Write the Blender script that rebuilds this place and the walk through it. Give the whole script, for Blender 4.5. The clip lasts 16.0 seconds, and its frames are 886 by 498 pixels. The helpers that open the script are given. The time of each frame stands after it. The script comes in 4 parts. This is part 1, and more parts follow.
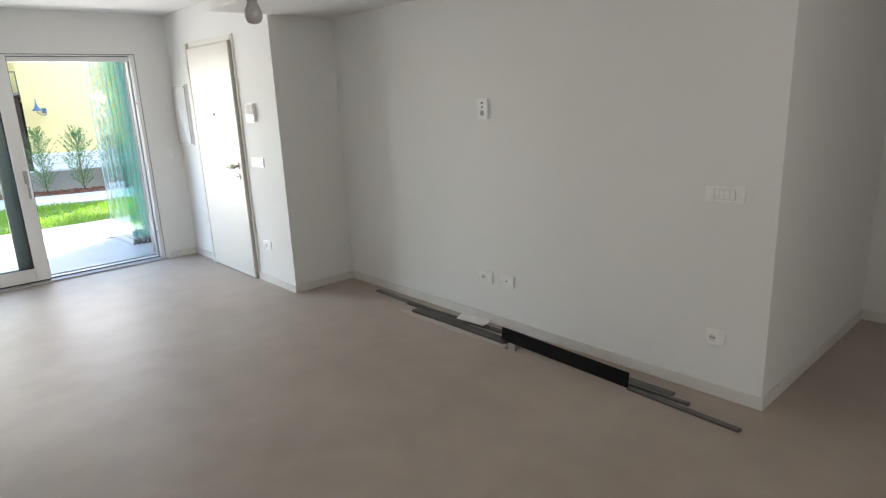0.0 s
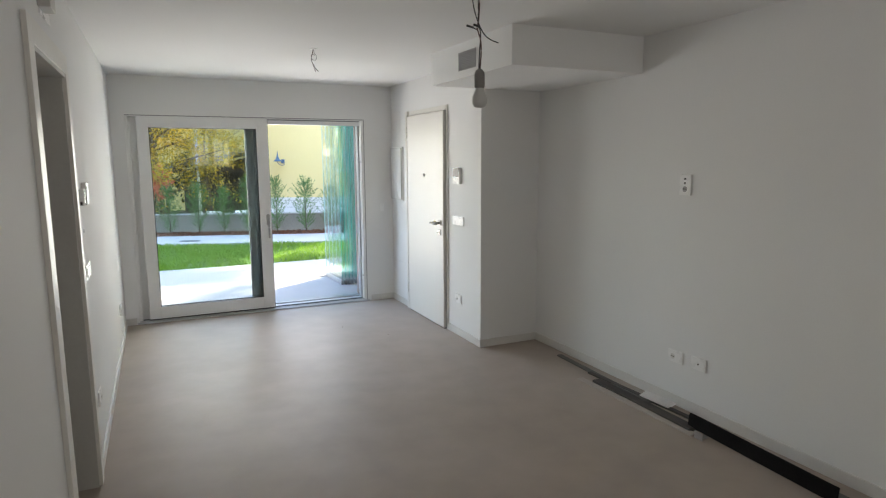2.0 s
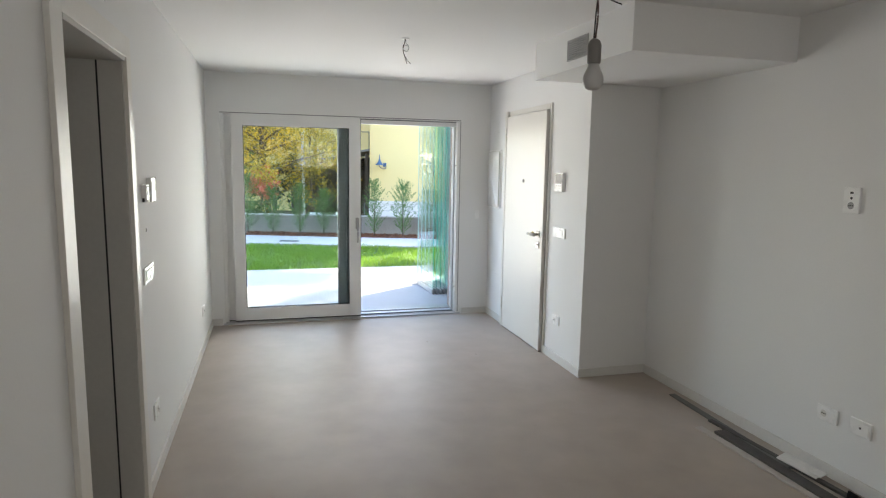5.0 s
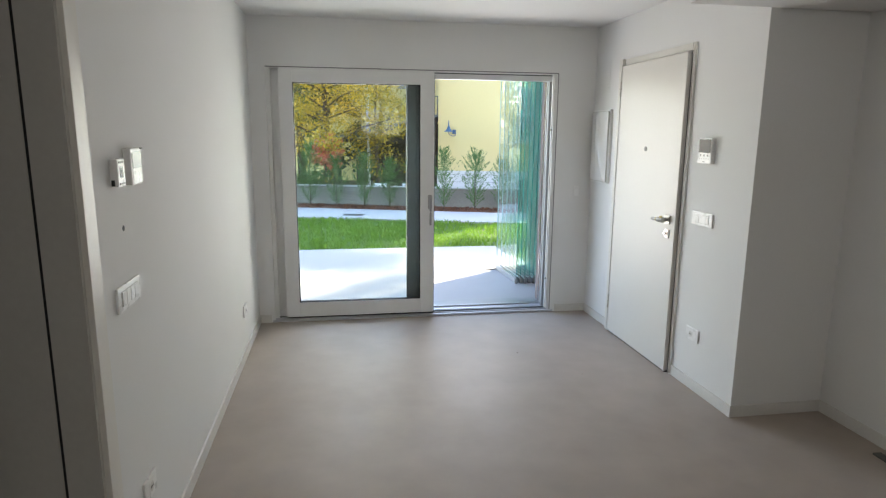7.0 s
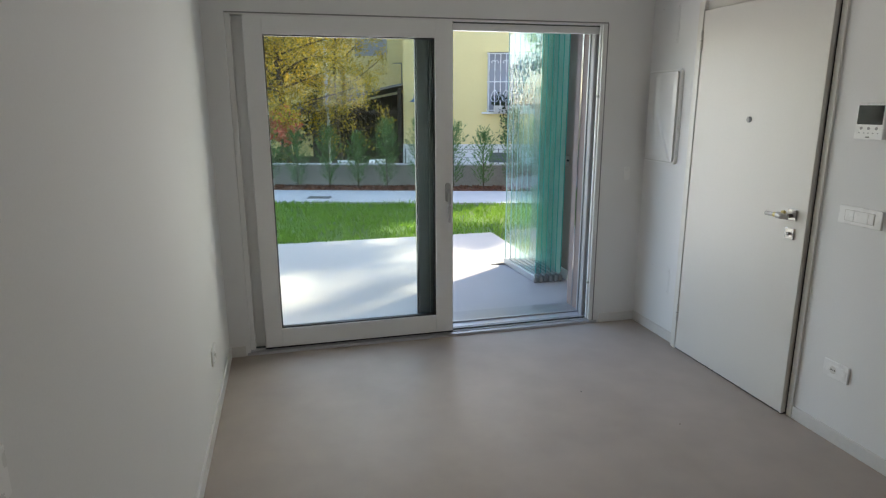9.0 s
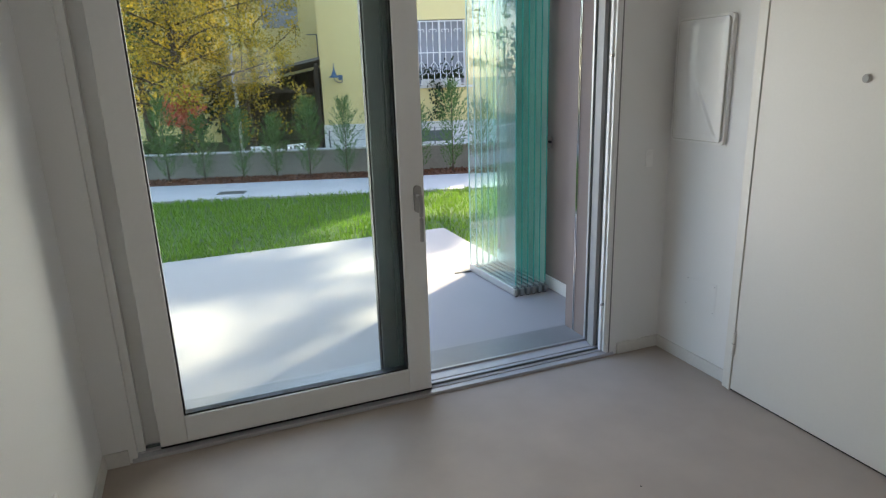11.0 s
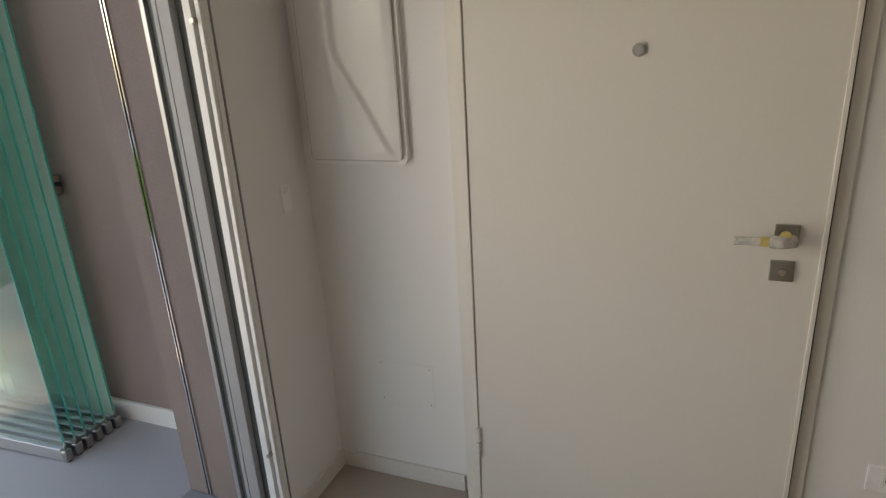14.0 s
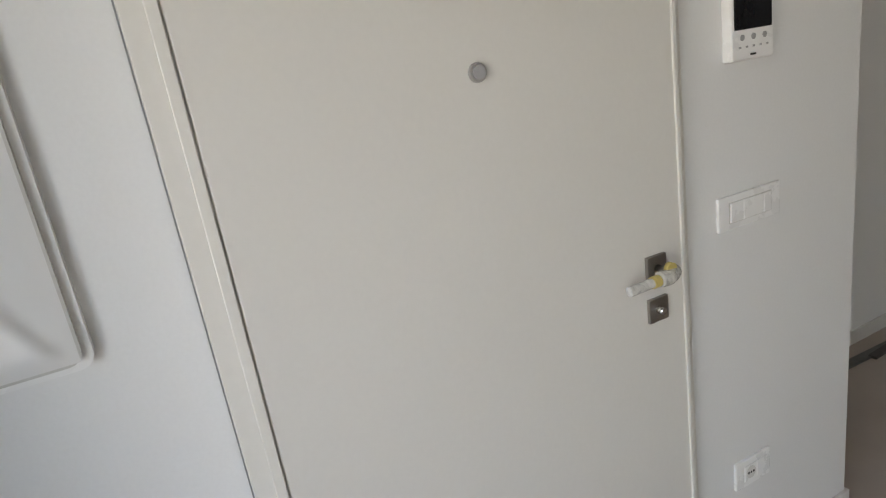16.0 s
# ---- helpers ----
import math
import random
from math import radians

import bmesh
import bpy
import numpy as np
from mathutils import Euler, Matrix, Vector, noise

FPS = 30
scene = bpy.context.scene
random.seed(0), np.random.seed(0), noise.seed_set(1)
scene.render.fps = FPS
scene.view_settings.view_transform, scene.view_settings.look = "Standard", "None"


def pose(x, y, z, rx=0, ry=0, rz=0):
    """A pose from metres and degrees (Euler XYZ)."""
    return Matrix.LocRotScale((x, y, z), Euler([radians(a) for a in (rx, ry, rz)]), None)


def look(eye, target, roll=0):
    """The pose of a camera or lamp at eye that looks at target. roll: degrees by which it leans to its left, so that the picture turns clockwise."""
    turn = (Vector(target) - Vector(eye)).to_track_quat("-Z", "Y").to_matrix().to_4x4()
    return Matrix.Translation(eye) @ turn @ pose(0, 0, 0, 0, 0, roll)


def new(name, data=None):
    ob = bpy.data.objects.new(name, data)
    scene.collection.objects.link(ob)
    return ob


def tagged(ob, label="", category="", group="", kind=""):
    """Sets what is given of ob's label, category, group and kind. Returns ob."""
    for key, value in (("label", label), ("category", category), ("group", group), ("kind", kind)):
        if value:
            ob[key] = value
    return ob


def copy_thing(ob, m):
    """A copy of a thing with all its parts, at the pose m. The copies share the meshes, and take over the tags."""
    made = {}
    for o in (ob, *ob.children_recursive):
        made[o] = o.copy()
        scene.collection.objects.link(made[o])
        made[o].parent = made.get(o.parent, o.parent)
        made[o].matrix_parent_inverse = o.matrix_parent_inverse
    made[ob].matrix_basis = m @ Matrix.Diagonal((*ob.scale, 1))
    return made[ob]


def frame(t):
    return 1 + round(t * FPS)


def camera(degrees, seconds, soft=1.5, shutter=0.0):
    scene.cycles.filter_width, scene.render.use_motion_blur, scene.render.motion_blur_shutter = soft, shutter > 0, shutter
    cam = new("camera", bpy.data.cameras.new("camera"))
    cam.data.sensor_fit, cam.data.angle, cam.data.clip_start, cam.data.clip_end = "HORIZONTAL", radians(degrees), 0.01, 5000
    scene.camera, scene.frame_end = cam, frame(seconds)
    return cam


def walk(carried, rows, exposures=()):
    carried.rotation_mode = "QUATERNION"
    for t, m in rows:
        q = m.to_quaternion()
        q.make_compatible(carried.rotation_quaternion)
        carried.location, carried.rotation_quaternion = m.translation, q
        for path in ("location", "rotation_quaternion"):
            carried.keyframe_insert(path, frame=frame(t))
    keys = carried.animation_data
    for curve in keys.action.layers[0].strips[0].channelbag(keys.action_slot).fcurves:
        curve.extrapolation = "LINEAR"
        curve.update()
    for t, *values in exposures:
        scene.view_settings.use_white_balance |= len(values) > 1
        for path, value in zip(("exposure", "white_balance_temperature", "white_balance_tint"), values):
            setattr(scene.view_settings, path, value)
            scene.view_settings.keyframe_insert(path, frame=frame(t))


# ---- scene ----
cam = camera(71.7, 16.0, soft=1.25)
PATH = [
    (0, (-2.389, -6.712, 1.59), (-1.093, -5.271, 1.097), -2.6),
    (0.5, (-2.434, -6.766, 1.611), (-1.297, -5.188, 1.142), -3.3),
    (1, (-2.459, -6.784, 1.632), (-1.442, -5.114, 1.21), -2.9),
    (1.5, (-2.491, -6.778, 1.644), (-1.576, -5.037, 1.282), -1.4),
    (2, (-2.506, -6.791, 1.651), (-1.672, -4.997, 1.36), -0.3),
    (2.5, (-2.524, -6.805, 1.652), (-1.738, -4.982, 1.415), 0.3),
    (3, (-2.527, -6.804, 1.653), (-1.778, -4.963, 1.43), 0.5),
    (3.5, (-2.484, -6.781, 1.648), (-1.79, -4.92, 1.413), 0.5),
    (4, (-2.419, -6.714, 1.643), (-1.778, -4.836, 1.396), 0.4),
    (6.5, (-2.129, -5.435, 1.59), (-1.753, -3.501, 1.243), 1.2),
    (7, (-2.174, -5.144, 1.595), (-1.851, -3.207, 1.22), 0.5),
    (7.5, (-2.201, -4.818, 1.575), (-1.958, -2.867, 1.205), 0.3),
    (8, (-2.226, -4.537, 1.593), (-2.002, -2.584, 1.223), 0.4),
    (8.5, (-2.309, -4.194, 1.594), (-1.977, -2.263, 1.195), 0.1),
    (9, (-2.44, -3.881, 1.584), (-1.967, -1.994, 1.119), -0.2),
    (11.5, (-2.26, -2.318, 1.542), (-1.447, -0.579, 0.98), -2.3),
    (12, (-2.167, -2.062, 1.556), (-1.161, -0.43, 0.987), -2.5),
    (12.3, (-2.136, -1.914, 1.511), (-0.963, -0.396, 0.943), -2.4),
    (12.5, (-2.122, -1.757, 1.547), (-0.827, -0.351, 0.959), -2.8),
    (12.7, (-2.081, -1.667, 1.563), (-0.711, -0.331, 0.978), -2.9),
    (13, (-2.043, -1.496, 1.573), (-0.553, -0.305, 0.971), -3.4),
    (13.3, (-1.989, -1.383, 1.554), (-0.413, -0.319, 0.934), -3.6),
    (13.5, (-1.914, -1.289, 1.554), (-0.284, -0.322, 0.914), -3.6),
    (13.7, (-1.826, -1.238, 1.544), (-0.148, -0.355, 0.907), -3.4),
    (14, (-1.685, -1.166, 1.544), (0.062, -0.443, 0.894), -3.3),
    (14.3, (-1.576, -1.127, 1.535), (0.227, -0.57, 0.873), -3.5),
    (14.5, (-1.513, -1.046, 1.529), (0.34, -0.662, 0.881), -3.8),
    (14.7, (-1.455, -0.988, 1.547), (0.421, -0.723, 0.907), -4.4),
    (15, (-1.357, -0.821, 1.564), (0.542, -0.805, 0.936), -5.4),
    (15.2, (-1.309, -0.761, 1.555), (0.59, -0.865, 0.939), -6.3),
    (15.5, (-1.185, -0.635, 1.514), (0.685, -1.012, 0.915), -7.3),
    (15.7, (-1.106, -0.6, 1.505), (0.735, -1.108, 0.912), -8.3),
    (16, (-0.954, -0.493, 1.506), (0.785, -1.307, 0.946), -9.1),
]

walk(cam, [(t, look(e, g, r)) for t, e, g, r in PATH], exposures=[
    (0.0, 3.77, 6770, 11), (0.5, 3.57, 6770, 11), (1.5, 3.32, 6770, 11), (2.5, 3.30, 6770, 11), (4.0, 3.42, 6770, 11), (6.5, 3.29, 6770, 11), (8.0, 2.80, 6770, 11), (9.0, 2.54, 6820, 11), (11.5, 2.47, 7080, 12),
    (12.5, 2.40, 7330, 17), (13.0, 2.38, 7330, 20), (13.5, 2.35, 7480, 20), (14.0, 2.25, 8580, 17), (14.5, 2.30, 8680, 16), (15.0, 2.63, 7380, 14), (15.5, 2.70, 7180, 15), (16.0, 2.70, 7180, 15)])

# ---- light ----
SUN_ELEV = radians(35)
SUN_DIR = Vector((0.82 * math.cos(SUN_ELEV), 0.57 * math.cos(SUN_ELEV), math.sin(SUN_ELEV)))
world = bpy.data.worlds.new("sky")
scene.world = world
world.use_nodes = True
wn = world.node_tree.nodes
sky = wn.new("ShaderNodeTexSky")
sky.sky_type = "NISHITA"
sky.sun_disc = False
sky.sun_elevation = SUN_ELEV
sky.sun_rotation = math.atan2(SUN_DIR.x, SUN_DIR.y)
world.node_tree.links.new(sky.outputs[0], wn["Background"].inputs[0])
wn["Background"].inputs[1].default_value = 0.15
sun_data = bpy.data.lights.new("sun", "SUN")
sun_data.energy = 2.6
sun_data.angle = radians(0.6)
sun_data.color = (1.0, 0.87, 0.66)
sun = new("sun", sun_data)
sun.matrix_world = look(SUN_DIR * 40, (0, 0, 0))


def window_light(name, pos, toward, width, height, watts, color, spread=180.0):
    """An area lamp added in an opening to boost the daylight that enters."""
    d = bpy.data.lights.new(name, "AREA")
    d.shape, d.size, d.size_y, d.energy, d.color = "RECTANGLE", width, height, watts, color
    d.spread = radians(spread)
    ob = new(name, d)
    ob.matrix_world = look(pos, toward)
    return ob


window_light("daylight_door", (-1.65, 0.50, 1.20), (-1.58, -4.0, 2.1), 1.9, 1.6, 3.7, (1.0, 0.972, 0.94), 130.0)
window_light("daylight_south", (-1.29, -8.55, 1.815), (-1.29, -4.0, 1.6), 0.86, 0.63, 2.1, (1.0, 0.98, 0.95))

# ---- materials ----
def mat(name, color, rough=0.5, metal=0.0, vary=0.06, scale=3.0, fine=60.0, bump=0.02, tint=None, spec=0.5, coat=0.0, coat_rough=0.1):
    """A surface with stains at one scale and grain at another."""
    m = bpy.data.materials.new(name)
    m.use_nodes = True
    n, l = m.node_tree.nodes, m.node_tree.links
    b = n["Principled BSDF"]
    b.inputs["Metallic"].default_value = metal
    b.inputs["Specular IOR Level"].default_value = spec
    b.inputs["Coat Weight"].default_value = coat
    b.inputs["Coat Roughness"].default_value = coat_rough
    tc = n.new("ShaderNodeTexCoord")
    big, small = n.new("ShaderNodeTexNoise"), n.new("ShaderNodeTexNoise")
    big.inputs["Scale"].default_value, big.inputs["Detail"].default_value = scale, 4
    small.inputs["Scale"].default_value, small.inputs["Detail"].default_value = fine, 3
    for t in (big, small):
        l.new(tc.outputs["Object"], t.inputs["Vector"])
    add = n.new("ShaderNodeMath")
    add.operation = "ADD"
    l.new(big.outputs["Fac"], add.inputs[0])
    l.new(small.outputs["Fac"], add.inputs[1])
    ramp = n.new("ShaderNodeMapRange")
    ramp.inputs["From Min"].default_value, ramp.inputs["From Max"].default_value = 0.6, 1.4
    l.new(add.outputs[0], ramp.inputs["Value"])
    mix = n.new("ShaderNodeMix")
    mix.data_type = "RGBA"
    other = tint or tuple(c * (1 - 2 * vary) for c in color)
    mix.inputs[6].default_value = (*[min(1, c * (1 + vary)) for c in color], 1)
    mix.inputs[7].default_value = (*other, 1)
    l.new(ramp.outputs[0], mix.inputs[0])
    l.new(mix.outputs[2], b.inputs["Base Color"])
    rr = n.new("ShaderNodeMapRange")
    rr.inputs["To Min"].default_value, rr.inputs["To Max"].default_value = rough * 0.85, min(1, rough * 1.15)
    l.new(big.outputs["Fac"], rr.inputs["Value"])
    l.new(rr.outputs[0], b.inputs["Roughness"])
    if bump:
        bp = n.new("ShaderNodeBump")
        bp.inputs["Strength"].default_value = bump
        bp.inputs["Distance"].default_value = 0.01
        l.new(small.outputs["Fac"], bp.inputs["Height"])
        l.new(bp.outputs[0], b.inputs["Normal"])
    return m


def glass_mat(name, tint, gloss_rough=0.0, haze=0.0, ior=1.45, veil=(0.62, 0.95, 0.92)):
    """A thin pane: clear straight through, with the gloss of glass on top and a diffuse veil imitating caught light if
    haze is given.
    """
    m = bpy.data.materials.new(name)
    m.use_nodes = True
    n, l = m.node_tree.nodes, m.node_tree.links
    n.remove(n["Principled BSDF"])
    tr, gl, fr, mx = n.new("ShaderNodeBsdfTransparent"), n.new("ShaderNodeBsdfGlossy"), n.new("ShaderNodeFresnel"), n.new("ShaderNodeMixShader")
    tr.inputs[0].default_value = (*tint, 1)
    gl.inputs["Roughness"].default_value = gloss_rough
    fr.inputs[0].default_value = ior
    l.new(fr.outputs[0], mx.inputs[0])
    body = tr
    if haze:
        tl, df, m1, m2 = n.new("ShaderNodeBsdfTranslucent"), n.new("ShaderNodeBsdfDiffuse"), n.new("ShaderNodeMixShader"), n.new("ShaderNodeMixShader")
        nz, mr = n.new("ShaderNodeTexNoise"), n.new("ShaderNodeMapRange")
        nz.inputs["Scale"].default_value = 3.0
        mr.inputs["To Min"].default_value, mr.inputs["To Max"].default_value = haze * 0.5, haze * 1.5
        l.new(nz.outputs["Fac"], mr.inputs["Value"])
        for d in (tl, df):
            d.inputs[0].default_value = (*veil, 1)
        m1.inputs[0].default_value = 0.8
        l.new(tl.outputs[0], m1.inputs[1])
        l.new(df.outputs[0], m1.inputs[2])
        l.new(mr.outputs[0], m2.inputs[0])
        l.new(tr.outputs[0], m2.inputs[1])
        l.new(m1.outputs[0], m2.inputs[2])
        body = m2
    l.new(body.outputs[0], mx.inputs[1])
    l.new(gl.outputs[0], mx.inputs[2])
    l.new(mx.outputs[0], n["Material Output"].inputs[0])
    return m


def clear_mat(name, tint):
    m = bpy.data.materials.new(name)
    m.use_nodes = True
    n, l = m.node_tree.nodes, m.node_tree.links
    n.remove(n["Principled BSDF"])
    tr = n.new("ShaderNodeBsdfTransparent")
    tr.inputs[0].default_value = (*tint, 1)
    l.new(tr.outputs[0], n["Material Output"].inputs[0])
    return m


def leaf_mat(name, a, b, rough=0.6, trans=0.35):
    """Foliage: two colours mixed leaf by leaf, letting some light through."""
    m = bpy.data.materials.new(name)
    m.use_nodes = True
    n, l = m.node_tree.nodes, m.node_tree.links
    bs = n["Principled BSDF"]
    geo, mix = n.new("ShaderNodeNewGeometry"), n.new("ShaderNodeMix")
    mix.data_type = "RGBA"
    mix.inputs[6].default_value, mix.inputs[7].default_value = (*a, 1), (*b, 1)
    l.new(geo.outputs["Random Per Island"], mix.inputs[0])
    l.new(mix.outputs[2], bs.inputs["Base Color"])
    bs.inputs["Roughness"].default_value = rough
    tl, ms = n.new("ShaderNodeBsdfTranslucent"), n.new("ShaderNodeMixShader")
    l.new(mix.outputs[2], tl.inputs[0])
    ms.inputs[0].default_value = trans
    l.new(bs.outputs[0], ms.inputs[1])
    l.new(tl.outputs[0], ms.inputs[2])
    l.new(ms.outputs[0], n["Material Output"].inputs[0])
    return m


M_WALL = mat("white_plaster", (0.80, 0.80, 0.79), 0.75, vary=0.015, scale=1.2, fine=140, bump=0.025, spec=0.25)
M_CEIL = mat("ceiling_paint", (0.82, 0.82, 0.81), 0.8, vary=0.015, scale=1.0, fine=120, bump=0.05, spec=0.2)
M_FLOOR = mat("resin_floor", (0.43, 0.372, 0.322), 0.47, vary=0.06, scale=1.5, fine=4.5, bump=0.004, spec=0.12)
M_BASE = mat("baseboard_paint", (0.70, 0.685, 0.655), 0.5, vary=0.03, scale=5)
M_DOOR = mat("door_lacquer", (0.72, 0.70, 0.655), 0.42, vary=0.012, scale=2, fine=90, bump=0.004, spec=0.45, coat=0.15, coat_rough=0.3)
M_CASE = mat("casing_lacquer", (0.76, 0.74, 0.69), 0.38, vary=0.015, scale=4, bump=0.008)
M_LINING = mat("lining_grey", (0.55, 0.54, 0.51), 0.45, vary=0.03, scale=4, bump=0.01)
M_PVC = mat("white_pvc", (0.80, 0.80, 0.79), 0.35, vary=0.012, scale=5, bump=0.005)
M_FIXED = mat("dark_grey_profile", (0.10, 0.12, 0.117), 0.4, vary=0.06, scale=6, bump=0.01)
M_BLACK = mat("black_rubber", (0.012, 0.012, 0.013), 0.55, vary=0.1, scale=20)
M_ALU = mat("anodised_aluminium", (0.50, 0.50, 0.51), 0.38, metal=0.8, vary=0.04, scale=12, fine=200, bump=0.02)
M_STEEL = mat("brushed_steel", (0.40, 0.385, 0.36), 0.34, metal=1.0, vary=0.04, scale=15, fine=300, bump=0.02)
M_CHROME = mat("chrome", (0.75, 0.75, 0.75), 0.1, metal=1.0, vary=0.02, scale=10, bump=0.0)
M_MAUVE = mat("mauve_render", (0.275, 0.215, 0.195), 0.8, vary=0.07, scale=2.5, fine=180, bump=0.25, spec=0.2)
M_SILL = mat("grey_stone_sill", (0.25, 0.255, 0.255), 0.3, vary=0.06, scale=4, fine=150, bump=0.0)
M_SLAB = mat("pale_paving", (0.375, 0.37, 0.37), 0.6, vary=0.03, scale=1.5, fine=120, bump=0.05, spec=0.3)
M_PATH = mat("path_concrete", (0.42, 0.425, 0.43), 0.75, vary=0.05, scale=2, fine=90, bump=0.1)
M_CONC = mat("grey_concrete", (0.26, 0.255, 0.235), 0.85, vary=0.12, scale=1.6, fine=40, bump=0.2)
M_MULCH = mat("bark_mulch", (0.17, 0.075, 0.04), 0.9, vary=0.3, scale=30, fine=90, bump=0.6, tint=(0.06, 0.025, 0.015))
M_SOIL = mat("garden_soil", (0.06, 0.12, 0.02), 0.95, vary=0.2, scale=4, fine=60, bump=0.5, tint=(0.035, 0.075, 0.015))
M_FAR = mat("rough_ground", (0.16, 0.14, 0.09), 0.95, vary=0.2, scale=0.8, fine=12, bump=0.4, tint=(0.07, 0.09, 0.035))
M_YELLOW = mat("yellow_render", (0.72, 0.60, 0.30), 0.85, vary=0.03, scale=0.7, fine=50, bump=0.1, spec=0.2)
M_PLINTH = mat("white_plinth", (0.66, 0.66, 0.67), 0.8, vary=0.05, scale=2, fine=60, bump=0.1)
M_WHITEIRON = mat("white_iron", (0.75, 0.75, 0.76), 0.5, vary=0.03, scale=10)
M_DARKWOOD = mat("dark_wood", (0.05, 0.038, 0.028), 0.7, vary=0.2, scale=6, fine=50, bump=0.2)
M_ROOF = mat("roof_sheet", (0.22, 0.21, 0.20), 0.6, vary=0.1, scale=3)
M_BLUE = mat("blue_enamel", (0.05, 0.115, 0.22), 0.35, vary=0.06, scale=12)
M_SHUTTER = mat("pale_blind", (0.30, 0.31, 0.35), 0.6, vary=0.04, scale=8)
M_BARK = mat("bark", (0.09, 0.065, 0.045), 0.9, vary=0.25, scale=8, fine=40, bump=0.5)
M_PLATE = mat("switch_plastic", (0.87, 0.87, 0.86), 0.28, vary=0.008, scale=20, bump=0.0)
M_SLOT = mat("socket_hole", (0.03, 0.03, 0.03), 0.6, vary=0.1, scale=30)
M_SCREEN = mat("screen_glass", (0.008, 0.009, 0.011), 0.2, vary=0.1, scale=10, bump=0.0, spec=0.15)
M_LCD = mat("lcd_film", (0.07, 0.085, 0.08), 0.3, vary=0.1, scale=40)
M_FILM = mat("protective_film", (0.74, 0.735, 0.72), 0.30, vary=0.015, scale=6, fine=10, bump=0.01, coat=0.5, coat_rough=0.22)
M_GAPGREY = mat("gap_grey", (0.24, 0.24, 0.24), 0.5, vary=0.05, scale=20)
M_GFILM = mat("grey_film", (0.55, 0.58, 0.575), 0.28, vary=0.05, scale=30, fine=60, bump=0.08)
M_BULB = mat("opal_bulb", (0.50, 0.50, 0.49), 0.3, vary=0.01, scale=20, bump=0.0)
M_SOCKET = mat("lampholder_grey", (0.20, 0.19, 0.18), 0.5, vary=0.03, scale=20)
M_WIRE = mat("brown_wire", (0.10, 0.055, 0.045), 0.5, vary=0.1, scale=30)
M_WIREK = mat("black_wire", (0.02, 0.02, 0.02), 0.5, vary=0.1, scale=30)
M_BOARD = mat("black_board", (0.007, 0.007, 0.008), 0.75, vary=0.2, scale=12, fine=80, bump=0.05, spec=0.12)
M_STRIP = mat("grey_strip", (0.125, 0.125, 0.12), 0.45, metal=0.3, vary=0.12, scale=9, fine=80, bump=0.05)
M_DSTRIP = mat("dark_strip", (0.055, 0.05, 0.045), 0.55, vary=0.2, scale=9, fine=80, bump=0.08)
M_PALE = mat("pale_offcut", (0.74, 0.73, 0.71), 0.5, vary=0.05, scale=9)
M_OFFCUT = mat("floor_offcut", (0.47, 0.43, 0.39), 0.5, vary=0.05, scale=9)
M_SADDLE = mat("threshold_metal", (0.52, 0.52, 0.545), 0.32, metal=0.25, vary=0.04, scale=12, fine=200, bump=0.02)
M_SATIN = mat("satin_grey_metal", (0.40, 0.39, 0.375), 0.42, metal=0.3, vary=0.03, scale=12, bump=0.0)
M_WRAP = mat("plastic_wrap", (0.62, 0.61, 0.57), 0.25, vary=0.15, scale=30, fine=80, bump=0.8, coat=0.5)
M_TAPE = mat("yellow_tape", (0.60, 0.48, 0.16), 0.5, vary=0.1, scale=30)
M_VENT = mat("vent_grey", (0.36, 0.36, 0.36), 0.5, vary=0.03, scale=20)
M_GLASS = glass_mat("clear_glass", (0.93, 0.97, 0.955))
M_FOLD = glass_mat("green_glass", (0.92, 0.988, 0.975), haze=0.14, ior=2.0, veil=(0.80, 0.99, 0.97))
M_FOLD2 = glass_mat("clear_green_glass", (0.86, 0.988, 0.955), ior=1.55)
M_FOLD3 = glass_mat("veiled_green_glass", (0.86, 0.988, 0.955), haze=0.55, ior=1.6, veil=(0.72, 1.0, 0.96))
M_EDGE2 = mat("glass_edge_pale", (0.42, 0.66, 0.64), 0.15, vary=0.1, scale=4, bump=0.0, coat=0.5)
M_DIMMER = clear_mat("dimming_pane", (0.48, 0.50, 0.51))
M_CLEAR = clear_mat("clear_back", (0.985, 0.995, 0.99))
M_EDGE = mat("glass_edge", (0.035, 0.40, 0.34), 0.1, vary=0.1, scale=4, bump=0.0, coat=0.5)
M_GRASS = leaf_mat("grass_blade", (0.13, 0.26, 0.025), (0.21, 0.36, 0.045), trans=0.5)
M_THUJA = leaf_mat("cypress_needles", (0.045, 0.115, 0.035), (0.12, 0.22, 0.06), trans=0.3)
M_YLEAF = leaf_mat("yellow_leaves", (0.74, 0.50, 0.05), (0.17, 0.16, 0.035), trans=0.5)
M_RLEAF = leaf_mat("red_leaves", (0.62, 0.09, 0.07), (0.70, 0.28, 0.20), trans=0.5)
M_GLEAF = leaf_mat("green_leaves", (0.035, 0.075, 0.025), (0.13, 0.17, 0.05))
M_DLEAF = leaf_mat("dark_leaves", (0.02, 0.035, 0.015), (0.05, 0.07, 0.03))
M_MULCHP = leaf_mat("mulch_chips", (0.20, 0.085, 0.04), (0.09, 0.04, 0.025), trans=0.0)


